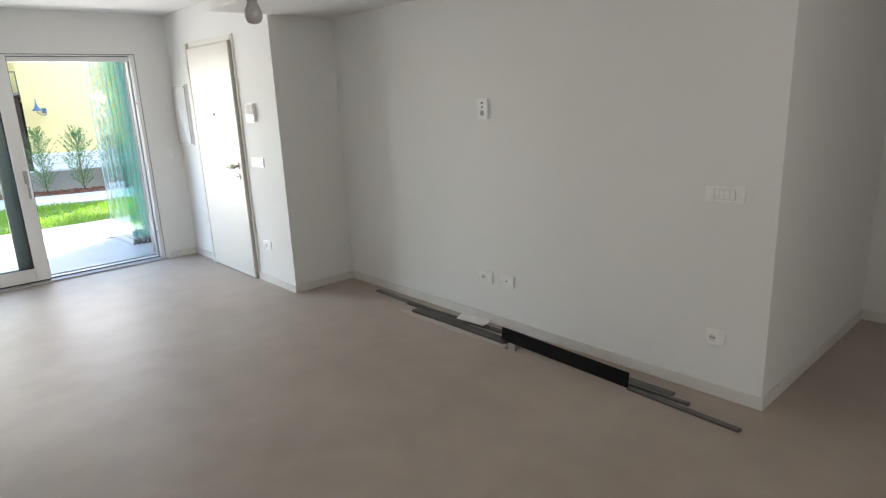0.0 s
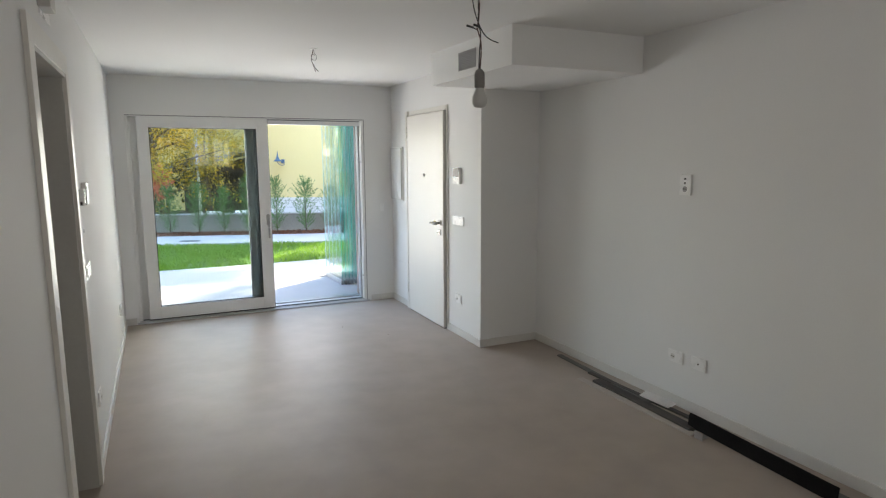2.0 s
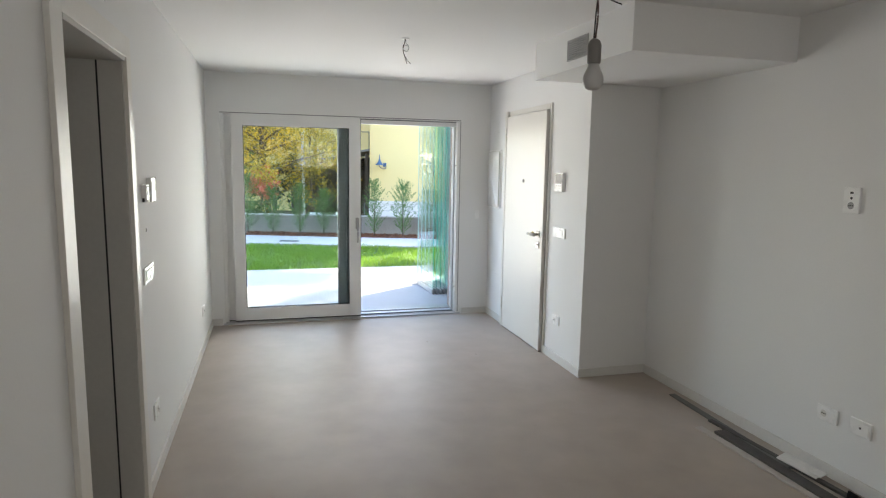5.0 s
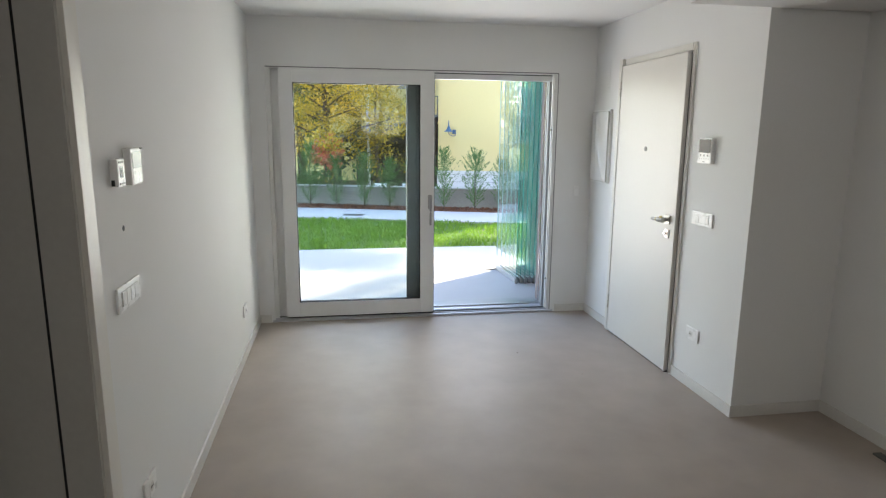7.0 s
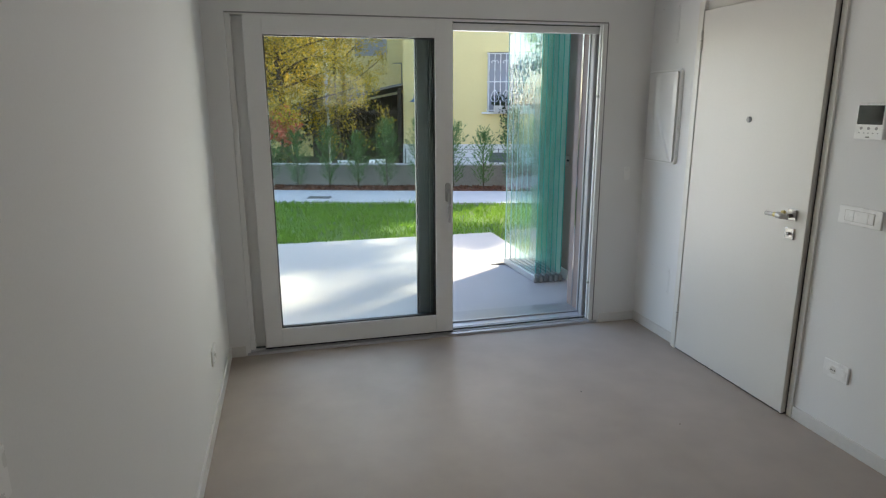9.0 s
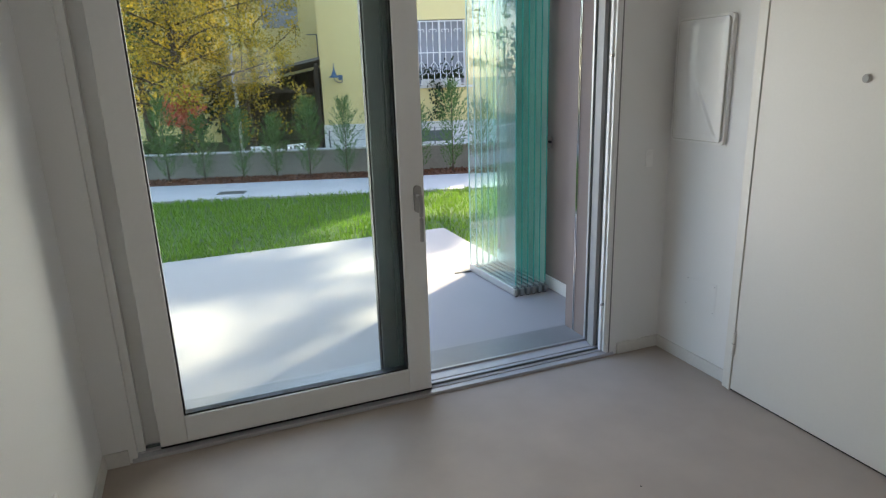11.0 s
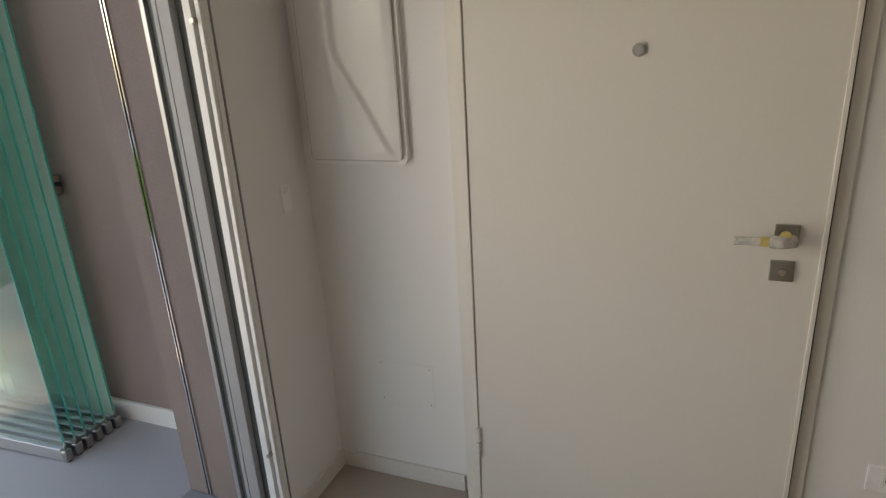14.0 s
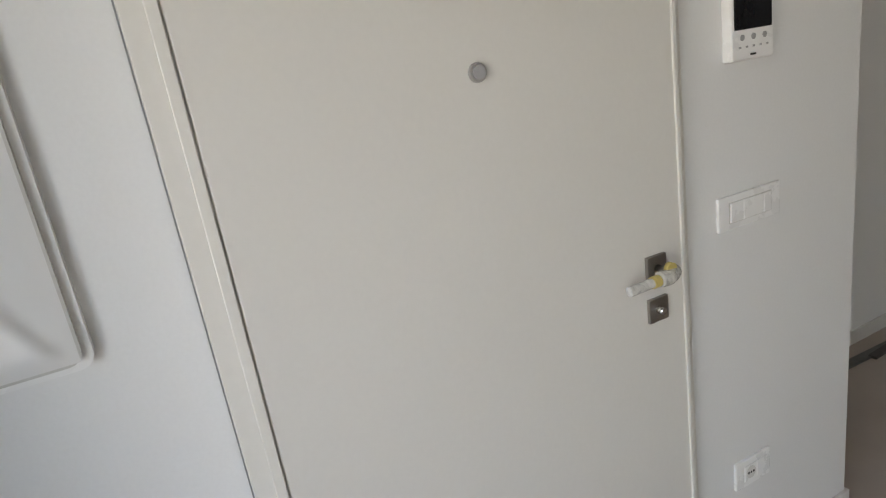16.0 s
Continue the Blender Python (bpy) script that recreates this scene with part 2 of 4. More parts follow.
# ---- building helpers ----
def box(bm, x0, x1, y0, y1, z0, z1, bevel=0.0):
    vs = [bm.verts.new((x, y, z)) for z in (z0, z1) for y in (y0, y1) for x in (x0, x1)]
    fs = [bm.faces.new([vs[i] for i in q]) for q in ((0, 2, 3, 1), (4, 5, 7, 6), (0, 1, 5, 4), (2, 6, 7, 3), (0, 4, 6, 2), (1, 3, 7, 5))]
    if bevel:
        es = list({e for f in fs for e in f.edges})
        bmesh.ops.bevel(bm, geom=es, offset=bevel, segments=2, profile=0.5, affect="EDGES")
    return bm


def boxes(*args, bevel=0.0):
    bm = bmesh.new()
    for a in args:
        box(bm, *a, bevel=bevel)
    return bm


def rod(bm, a, b, r0, r1=None, seg=10, caps=True):
    """A round bar from a to b."""
    a, b = Vector(a), Vector(b)
    r1 = r0 if r1 is None else r1
    q = (b - a).to_track_quat("Z", "Y")
    rings = []
    for p, r in ((a, r0), (b, r1)):
        rings.append([bm.verts.new(p + q @ Vector((math.cos(k * 2 * math.pi / seg) * r, math.sin(k * 2 * math.pi / seg) * r, 0))) for k in range(seg)])
    for k in range(seg):
        f = bm.faces.new((rings[0][k], rings[0][(k + 1) % seg], rings[1][(k + 1) % seg], rings[1][k]))
        f.smooth = True
    if caps:
        bm.faces.new(rings[0][::-1])
        bm.faces.new(rings[1])
    return bm


def rods(*args, seg=10):
    bm = bmesh.new()
    for a in args:
        rod(bm, *a, seg=seg)
    return bm


def lathe(profile, center, seg=20):
    """Turns (radius, height) pairs round an upright axis."""
    bm = bmesh.new()
    rings = [[bm.verts.new((center[0] + r * math.cos(k * 2 * math.pi / seg), center[1] + r * math.sin(k * 2 * math.pi / seg), center[2] + h)) for k in range(seg)] for r, h in profile]
    for i in range(len(rings) - 1):
        for k in range(seg):
            f = bm.faces.new((rings[i][k], rings[i][(k + 1) % seg], rings[i + 1][(k + 1) % seg], rings[i + 1][k]))
            f.smooth = True
    bm.faces.new(rings[0][::-1])
    bm.faces.new(rings[-1])
    return bm


def tube(points, r, seg=8):
    """A bent wire through some points."""
    bm = bmesh.new()
    pts = [Vector(p) for p in points]
    smooth = []
    for i in range(len(pts) - 1):
        p0, p1, p2, p3 = pts[max(i - 1, 0)], pts[i], pts[i + 1], pts[min(i + 2, len(pts) - 1)]
        for k in range(6):
            s = k / 6
            smooth.append(0.5 * (2 * p1 + (p2 - p0) * s + (2 * p0 - 5 * p1 + 4 * p2 - p3) * s * s + (3 * p1 - p0 - 3 * p2 + p3) * s ** 3))
    smooth.append(pts[-1])
    rings = []
    for i, p in enumerate(smooth):
        d = smooth[min(i + 1, len(smooth) - 1)] - smooth[max(i - 1, 0)]
        q = d.to_track_quat("Z", "Y")
        rings.append([bm.verts.new(p + q @ Vector((r * math.cos(k * 2 * math.pi / seg), r * math.sin(k * 2 * math.pi / seg), 0))) for k in range(seg)])
    for a, b in zip(rings, rings[1:]):
        for k in range(seg):
            f = bm.faces.new((a[k], a[(k + 1) % seg], b[(k + 1) % seg], b[k]))
            f.smooth = True
    bm.faces.new(rings[0][::-1])
    bm.faces.new(rings[-1])
    return bm


def base_of(ob):
    while ob.parent:
        ob = ob.parent
    return ob.location


def solid(name, bm, material, base=(0, 0, 0)):
    """Links a bmesh given in world coordinates as an object of its own."""
    bmesh.ops.translate(bm, verts=bm.verts, vec=-Vector(base))
    bmesh.ops.recalc_face_normals(bm, faces=bm.faces)
    me = bpy.data.meshes.new(name)
    bm.to_mesh(me)
    bm.free()
    me.materials.append(material)
    ob = new(name, me)
    ob.location = base
    return ob


def thing(name, base, label, category, group="", kind=""):
    ob = new(name)
    ob.location = base
    ob.empty_display_size = 0.1
    return tagged(ob, label, category, group, kind)


def part(name, bm, material, parent, label=""):
    """Links a bmesh, given in world coordinates, as one mesh under a thing or a part."""
    ob = solid(name, bm, material, (0, 0, 0))
    ob.data.transform(Matrix.Translation(-base_of(parent)))
    ob.parent = parent
    return tagged(ob, label)


def glass_box(ob):
    """Gives the room side of a pane the gloss and leaves its other sides clear."""
    ob.data.materials.append(M_CLEAR)
    for f in ob.data.polygons:
        f.material_index = 0 if f.normal.y < -0.9 else 1
    ob.visible_shadow = False


def turned(bm, m):
    bmesh.ops.transform(bm, matrix=m, verts=bm.verts)
    return bm


def structure(name, bm, material, label, category):
    return tagged(solid(name, bm, material), label, category, kind="structure")


def cloud(name, verts, faces, material):
    me = bpy.data.meshes.new(name)
    me.from_pydata(verts, [], faces)
    me.materials.append(material)
    return me


# ---- the room ----
XL, XT, YB, YC, H = -2.872, 0.577, -8.4, -5.71, 2.468
YJ = -2.175
D2A, D2B, D2H = -4.215, -3.38, 2.05
WX0, WX1, WH = -2.745, -0.335, 2.09
LT = 0.32
SW0, SW1, SWB, SWT = -1.74, -0.84, 1.48, 2.15

structure("floor", boxes((-5.0, 2.45, YB - 0.2, 0.0, -0.2, 0.0)), M_FLOOR, "beige grey resin floor with a soft sheen", "floor")
structure("ceiling", boxes((-5.0, 2.45, YB - 0.2, 0.55, H, H + 0.2)), M_CEIL, "smooth white painted ceiling", "ceiling")
structure("wall_west", boxes((XL - LT, XL, YB, D2A, 0, H), (XL - LT, XL, D2B, 0, 0, H), (XL - LT, XL, D2A, D2B, D2H, H)), M_WALL, "white plastered wall with a doorway in it", "wall")
structure("wall_north", boxes((-5.0, WX0, 0, 0.2, 0, H), (WX1, 0.8, 0, 0.2, 0, H), (WX0, WX1, 0, 0.2, WH, H)), M_WALL, "white plastered wall round the glazed sliding door", "wall")
DY0, DY1, DH = -1.515, -0.535, 2.11
structure("wall_east", boxes((0, 0.8, YJ, DY0, 0, H), (0, 0.8, DY1, 0, 0, H), (0, 0.8, DY0, DY1, DH, H)), M_WALL, "white plastered wall round the entrance door", "wall")
structure("wall_east_2", boxes((XT, 0.8, YC, YJ, 0, H)), M_WALL, "plain white plastered wall with sockets", "wall")
structure("wall_passage", boxes((0.8, 2.25, YC, YC + 0.2, 0, H)), M_WALL, "white plastered wall of the side passage", "wall")
structure("wall_passage_2", boxes((2.25, 2.45, YB, YC + 0.2, 0, H)), M_WALL, "white end wall of the side passage", "wall")
structure("wall_south", boxes((-5.0, SW0, YB - 0.2, YB, 0, H), (SW1, 2.45, YB - 0.2, YB, 0, H), (SW0, SW1, YB - 0.2, YB, 0, SWB), (SW0, SW1, YB - 0.2, YB, SWT, H)), M_WALL, "plain white plastered wall with a window", "wall")
structure("wall_side_room", boxes((-5.0, -4.8, YB, 0, 0, H)), M_WALL, "plain white wall of the side room", "wall")

# dropped soffit with an air grille
SX, SY0, SZ = -0.468, -3.43, 2.224
structure("soffit", boxes((SX, XT, SY0, YJ - 0.03, SZ, H)), M_CEIL, "white boxed soffit under the ceiling", "soffit")
vent = thing("air_vent", (SX, -2.83, 2.28), "grey metal air vent set in the soffit", "vent")
part("vent_frame", boxes((SX - 0.006, SX + 0.01, -2.96, -2.70, 2.275, 2.283), (SX - 0.006, SX + 0.01, -2.96, -2.70, 2.392, 2.40), (SX - 0.006, SX + 0.01, -2.708, -2.70, 2.283, 2.392), (SX - 0.006, SX + 0.01, -2.96, -2.952, 2.283, 2.392)), M_VENT, vent)
part("backing", boxes((SX - 0.001, SX + 0.004, -2.952, -2.708, 2.283, 2.392)), M_GAPGREY, vent)
for k in range(9):
    z = 2.289 + k * 0.0122
    bm = boxes((-0.006, 0.001, -2.952, -2.708, 0, 0.0075))
    part("slat", turned(bm, Matrix.Translation((SX - 0.001, 0, z)) @ Matrix.Rotation(radians(25), 4, "Y")), M_VENT, vent)

# baseboards
BH, BT = 0.068, 0.011


def baseboard(x0, x1, y0, y1, label="low pale beige baseboard along the wall"):
    bm = boxes((x0, x1, y0, y1, 0.0, BH), bevel=0.002)
    return structure("baseboard", bm, M_BASE, label, "baseboard")


baseboard(XL, XL + BT, D2B + 0.085, -0.0)
baseboard(XL, XL + BT, YB, D2A - 0.112)
baseboard(XL + BT, WX0 - 0.03, -BT, 0)
baseboard(WX1 + 0.05, -BT, -BT, 0)
baseboard(-BT, 0, DY1 + 0.03, 0)
baseboard(-BT, 0, YJ - BT, DY0 - 0.021)
baseboard(0, XT - BT, YJ - BT, YJ)
baseboard(XT - BT, XT, YC - BT, YJ)
baseboard(XT, 2.25, YC - BT, YC)
baseboard(2.25 - BT, 2.25, YB, YC - BT)
baseboard(XL + BT, 2.25 - BT, YB, YB + BT)

# ---- entrance door ----
door = thing("door_1", (-0.005, -1.025, 0), "closed white lacquered entrance door", "door", kind="structure")
LX = -0.036
part("leaf", boxes((LX, 0.03, -1.492, -0.5785, 0.008, 2.098), bevel=0.003), M_DOOR, door)
part("core", boxes((0.032, 0.10, DY0 + 0.002, DY1 - 0.002, 0.0, DH - 0.002)), M_LINING, door, "grey door frame behind the leaf")
for nm, b in (("casing", (-0.012, 0.0, -1.534, -1.503, 0.0, 2.15)), ("casing", (-0.036, 0.0, -0.5755, -0.526, 0.0, 2.15)), ("casing", (-0.012, 0.0, -1.497, -0.5755, 2.104, 2.15))):
    part(nm, boxes(b, bevel=0.0015), M_CASE, door, "cream casing strip")
part("bead", boxes((-0.0405, -0.0362, -0.5752, -0.558, 0.0, 2.104), bevel=0.0015), M_CASE, door, "raised bead of the casing")
part("leaf_edge", boxes((LX - 0.004, LX + 0.012, -1.4955, -1.484, 0.008, 2.098), bevel=0.002), M_DOOR, door)
part("joint", boxes((-0.012, 0.0, -0.5258, -0.5235, 0.0, 2.15)), M_GAPGREY, door, "grey joint between casing and wall")
part("gasket", boxes((-0.0105, 0.02, -1.5028, -1.4958, 0.0, 2.104)), M_BLACK, door, "black strip drawn as the shadow gap beside the leaf")
part("gasket", boxes((LX + 0.003, 0.02, -0.5785, -0.5755, 0.0, 2.104)), M_LINING, door, "grey strip drawn as soft shade in the leaf gap")
part("sweep", boxes((LX + 0.004, 0.02, -1.492, -0.5785, 0.001, 0.0075)), M_BLACK, door, "dark seal under the leaf")
for z in (0.25, 1.93):
    hg = part("hinge", rods(((-0.041, -0.577, z - 0.055), (-0.041, -0.577, z + 0.055), 0.0075), seg=14), M_CASE, door)
    part("hinge_joint", rods(((-0.041, -0.577, z - 0.002), (-0.041, -0.577, z + 0.002), 0.008), seg=14), M_STEEL, hg)
spy = part("spyhole", rods(((LX + 0.002, -1.035, 1.49), (LX - 0.006, -1.035, 1.49), 0.0165), seg=24), M_SATIN, door, "round steel spyhole")
part("spyhole_cap", rods(((LX - 0.006, -1.035, 1.49), (LX - 0.010, -1.035, 1.49), 0.0125, 0.0115), seg=24), M_VENT, spy)
hp = part("handle_plate", boxes((LX - 0.008, LX + 0.001, -1.433, -1.378, 1.010, 1.065), bevel=0.002), M_STEEL, door, "square steel rose")
part("handle_neck", rods(((LX - 0.004, -1.405, 1.034), (LX - 0.052, -1.405, 1.034), 0.0105)), M_STEEL, hp)
part("lever", tube([(LX - 0.045, -1.410, 1.034), (LX - 0.053, -1.38, 1.034), (LX - 0.052, -1.33, 1.032), (LX - 0.05, -1.285, 1.030)], 0.0105, 12), M_WRAP, hp, "steel lever wrapped in clear plastic")
bm = tube([(LX - 0.040, -1.418, 1.034), (LX - 0.054, -1.39, 1.033), (LX - 0.053, -1.365, 1.034)], 0.0165, 12)
part("wrap", bm, M_WRAP, hp, "crumpled clear plastic wrap")
part("tape", tube([(LX - 0.053, -1.362, 1.0325), (LX - 0.0525, -1.35, 1.0323), (LX - 0.0525, -1.343, 1.032)], 0.0125, 12), M_TAPE, hp, "strip of yellow tape")
part("tape", rods(((LX - 0.045, -1.398, 1.048), (LX - 0.056, -1.398, 1.048), 0.013), seg=14), M_TAPE, hp, "piece of yellow tape")
lp = part("lock_plate", boxes((LX - 0.008, LX + 0.001, -1.432, -1.377, 0.915, 0.970), bevel=0.002), M_STEEL, door, "square steel lock plate")
part("lock_knob", rods(((LX - 0.006, -1.403, 0.943), (LX - 0.024, -1.403, 0.943), 0.0085, 0.0075), seg=18), M_CHROME, lp)

# ---- side doorway ----
dw = thing("door_2", (XL, -3.74, 0), "open doorway with pale lacquered casing", "doorway", kind="structure")
CP = 0.018
part("casing", boxes((XL, XL + CP, D2B, D2B + 0.08, 0, D2H + 0.09), bevel=0.002), M_CASE, dw)
part("casing", boxes((XL, XL + CP, D2A - 0.108, D2A, 0, D2H + 0.09), bevel=0.002), M_CASE, dw)
part("casing", boxes((XL, XL + CP, D2A, D2B, D2H, D2H + 0.09), bevel=0.002), M_CASE, dw)
for y0, y1 in ((D2B - 0.018, D2B), (D2A, D2A + 0.018)):
    part("lining", boxes((XL - 0.092, XL + 0.002, y0, y1, 0, D2H)), M_LINING, dw, "grey lining of the doorway")
    part("lining", boxes((XL - LT, XL - 0.100, y0 - 0.0, y1, 0, D2H)), M_LINING, dw, "grey lining of the doorway")
    part("gasket", boxes((XL - 0.100, XL - 0.092, y0 + 0.002, y1 - 0.002, 0, D2H)), M_BLACK, dw, "black slot in the lining")
part("lining", boxes((XL - LT, XL + CP - 0.003, D2A + 0.018, D2B - 0.018, D2H - 0.018, D2H)), M_LINING, dw, "grey lining over the doorway")

# ---- sliding glazed door ----
win = thing("window_1", (-1.54, 0.1, 0), "white sliding glazed door with one sash open", "sliding door", kind="structure")
part("window_frame", boxes((WX0, WX0 + 0.03, 0.035, 0.2, 0.02, WH)), M_PVC, win)
part("window_frame", boxes((WX0 + 0.03, WX0 + 0.10, 0.085, 0.2, 0.02, WH)), M_PVC, win)
part("window_frame", boxes((WX1 - 0.022, WX1, 0.0, 0.2, 0.02, WH)), M_PVC, win)
part("window_frame", boxes((WX0 + 0.03, WX1 - 0.022, 0.0, 0.2, WH - 0.012, WH)), M_PVC, win)
part("head_rail", boxes((-1.40, WX1 - 0.03, 0.06, 0.095, WH - 0.064, WH - 0.020), bevel=0.002), M_PVC, win)
part("head_strip", boxes((-1.395, WX1 - 0.022, 0.064, 0.19, WH - 0.0198, WH - 0.0122)), M_FIXED, win, "dark strip filling the groove of the upper track")
for y0, y1, dx in ((0.002, 0.016, 0.012), (0.024, 0.040, 0.020), (0.046, 0.056, 0.012), (0.085, 0.125, 0.026), (0.135, 0.15, 0.018), (0.18, 0.196, 0.014)):
    part("jamb_profile", boxes((WX1 - 0.022 - dx, WX1 - 0.022, y0, y1, 0.03, WH - 0.012), bevel=0.0015), M_PVC if y0 < 0.08 else M_VENT if y0 < 0.15 else M_ALU, win)
part("jamb_shade", boxes((WX1 - 0.0245, WX1 - 0.0218, 0.056, 0.085, 0.03, WH - 0.012)), M_FIXED, win, "dark strip drawn as shade between the jamb profiles")
part("jamb_shade", boxes((WX1 - 0.0245, WX1 - 0.0218, 0.15, 0.18, 0.03, WH - 0.012)), M_FIXED, win, "dark strip drawn as shade between the jamb profiles")
for z in (0.305, 1.62):
    part("screw", rods(((WX1 - 0.022, 0.0205, z), (WX1 - 0.05, 0.0205, z), 0.007), seg=12), M_STEEL, win, "steel striker screw")
SY, SYB = 0.012, 0.078
sash = part("sash", boxes((-2.652, -2.542, SY, SYB, 0.036, 2.084), (-1.512, -1.396, SY, SYB, 0.036, 2.084), (-2.542, -1.512, SY, SYB, 1.974, 2.084), (-2.542, -1.512, SY, SYB, 0.036, 0.158), bevel=0.003), M_PVC, win, "white sash with slim rails")
part("gasket", boxes((-2.542, -2.535, SY + 0.012, SY + 0.05, 0.158, 1.974), (-1.519, -1.512, SY + 0.012, SY + 0.05, 0.158, 1.974), (-2.535, -1.519, SY + 0.012, SY + 0.05, 1.967, 1.974), (-2.535, -1.519, SY + 0.012, SY + 0.05, 0.158, 0.165)), M_BLACK, sash, "black glazing gasket")
pane = part("pane", boxes((-2.536, -1.518, 0.040, 0.046, 0.164, 1.968)), M_GLASS, sash, "clear glass pane")
glass_box(pane)
bm = bmesh.new()
ring = [(-1.431 + 0.018 * math.cos(radians(a)), (1.052 if a <= 180 else 0.962) + 0.018 * math.sin(radians(a))) for a in range(0, 361, 15)]
lo, hi = [[bm.verts.new((x, y, z)) for x, z in ring] for y in (SY + 0.001, SY - 0.011)]
for k in range(len(ring) - 1):
    bm.faces.new((lo[k], lo[k + 1], hi[k + 1], hi[k]))
bm.faces.new((lo[-1], lo[0], hi[0], hi[-1]))
bm.faces.new(hi)
hb = part("handle", bm, M_SATIN, sash, "satin grey metal pull handle")
part("lever_neck", rods(((-1.431, SY - 0.008, 1.022), (-1.431, SY - 0.046, 1.022), 0.011), seg=16), M_VENT, hb)
part("lever", tube([(-1.431, SY - 0.040, 1.030), (-1.431, SY - 0.046, 1.0), (-1.431, SY - 0.047, 0.92), (-1.431, SY - 0.045, 0.84), (-1.431, SY - 0.041, 0.815)], 0.0095, 12), M_VENT, hb, "pale grey lever hanging down")
for b in ((WX0, WX1, -0.002, 0.0, WH - 0.005, WH + 0.003), (WX1 - 0.004, WX1 + 0.003, -0.002, 0.0, 0.02, WH - 0.005)):
    part("frame_shade", boxes(b), M_GAPGREY, win, "thin grey strip drawn as the frame's shadow line")
part("head_shade", boxes((-2.66, -1.396, 0.004, 0.086, 2.0845, 2.0885)), M_BLACK, win, "black strip drawn as the shadow gap over the sash")
part("brush_seal", boxes((-2.652, -1.396, 0.016, 0.05, 0.0255, 0.0355)), M_BLACK, sash, "dark brush seal under the sash")
part("edge_seal", boxes((-1.3955, -1.390, SY + 0.02, SY + 0.05, 0.036, 2.084)), M_BLACK, sash, "black edge seal")
for b, m in (((-1.533, -1.508, 0.094, 0.158, 0.032, 2.076), M_FIXED), ((-1.505, -1.478, 0.086, 0.150, 0.032, 2.076), M_FIXED), ((-1.508, -1.505, 0.10, 0.15, 0.032, 2.076), M_BLACK), ((-1.478, -1.455, 0.098, 0.14, 0.032, 2.076), M_FIXED)):
    part("interlock", boxes(b, bevel=0.001), m, win, "dark grey interlocking profile")
fx = part("fixed_sash", boxes((-2.645, -2.575, 0.10, 0.165, 0.03, 2.078), (-1.612, -1.535, 0.10, 0.165, 0.03, 2.078), (-2.575, -1.612, 0.10, 0.165, 2.0, 2.078), (-2.575, -1.612, 0.10, 0.165, 0.03, 0.105), bevel=0.003), M_FIXED, win, "dark grey outer sash")
part("gasket", boxes((-1.619, -1.612, 0.112, 0.15, 0.105, 2.0), (-1.5352, -1.5332, 0.112, 0.15, 0.03, 2.078)), M_BLACK, fx, "black gasket")
pane = part("pane", boxes((-2.573, -1.614, 0.128, 0.134, 0.105, 2.0)), M_GLASS, fx, "clear glass pane")
glass_box(pane)
part("threshold", boxes((WX0 - 0.02, WX1 + 0.03, -0.008, 0.03, 0.0, 0.018), (WX0, WX1, 0.03, 0.10, 0.0, 0.024), (WX0, WX1, 0.10, 0.2, 0.0, 0.028), bevel=0.002), M_SADDLE, win, "aluminium threshold")
part("rail", boxes((WX0 + 0.03, WX1 - 0.03, 0.052, 0.060, 0.024, 0.034)), M_FIXED, win, "dark running rail")
part("rail", boxes((WX0 + 0.03, WX1 - 0.03, 0.175, 0.19, 0.028, 0.040), bevel=0.002), M_ALU, win, "aluminium running rail")

# ---- outside of the house ----
RX = WX1 + 0.02
for nm, b in (("facade", (-5.0, WX0, 0.2, 0.475, -0.1, 5.8)), ("facade_2", (RX, 0.0, 0.2, 0.475, -0.1, 5.8)), ("lintel", (WX0, RX, 0.2, 0.475, WH + 0.02, 5.8))):
    structure(nm, boxes(b), M_MAUVE, "mauve brown rendered facade round the door", "facade")
structure("facade_wing", boxes((0.0, 0.35, 0.475, 2.05, -0.1, 5.8), (0.35, 6.0, 1.75, 2.05, -0.1, 5.8)), M_MAUVE, "mauve brown rendered wing beside the terrace", "facade")
structure("roof", boxes((-5.0, 6.0, YB - 0.2, 0.475, 5.8, 6.0), (0.0, 6.0, 0.475, 2.05, 5.8, 6.0)), M_ROOF, "flat roof of the house", "roof")
structure("outer_walls", boxes((-5.2, -5.0, YB - 0.2, 0.475, -0.1, 5.8), (5.8, 6.0, YB - 0.2, 1.75, -0.1, 5.8), (-5.0, 5.8, YB - 0.4, YB - 0.2, -0.1, 5.8)), M_MAUVE, "mauve brown rendered outer walls", "facade")
structure("skirting", boxes((-0.014, 0.0, 0.475, 2.04, -0.02, 0.075), bevel=0.002), M_BASE, "white skirting strip under the porch wall", "skirting")
guide = tagged(solid("guide_rail", boxes((RX - 0.006, RX, 0.372, 0.377, 0.004, WH), (RX - 0.006, RX, 0.384, 0.389, 0.004, WH)), M_CHROME, (WX1, 0.41, 0.004)), "double metal guide rail for a roller blind", "guide rail")
slot = solid("slot", boxes((RX - 0.003, RX - 0.0002, 0.377, 0.384, 0.004, WH)), M_BLACK)
slot.data.transform(Matrix.Translation(-guide.location))
slot.parent = guide
structure("stone_sill", boxes((WX0, RX - 0.002, 0.2, 0.478, -0.12, 0.003), bevel=0.002), M_SILL, "dark grey polished stone sill", "sill")
structure("terrace", boxes((-7.0, 0.0, 0.478, 3.33, -0.14, -0.015)), M_SLAB, "pale paved terrace slab", "terrace")
structure("ground", boxes((-400, 400, -300, 500, -1.0, -0.10)), M_FAR, "rough ground beyond the garden", "ground")

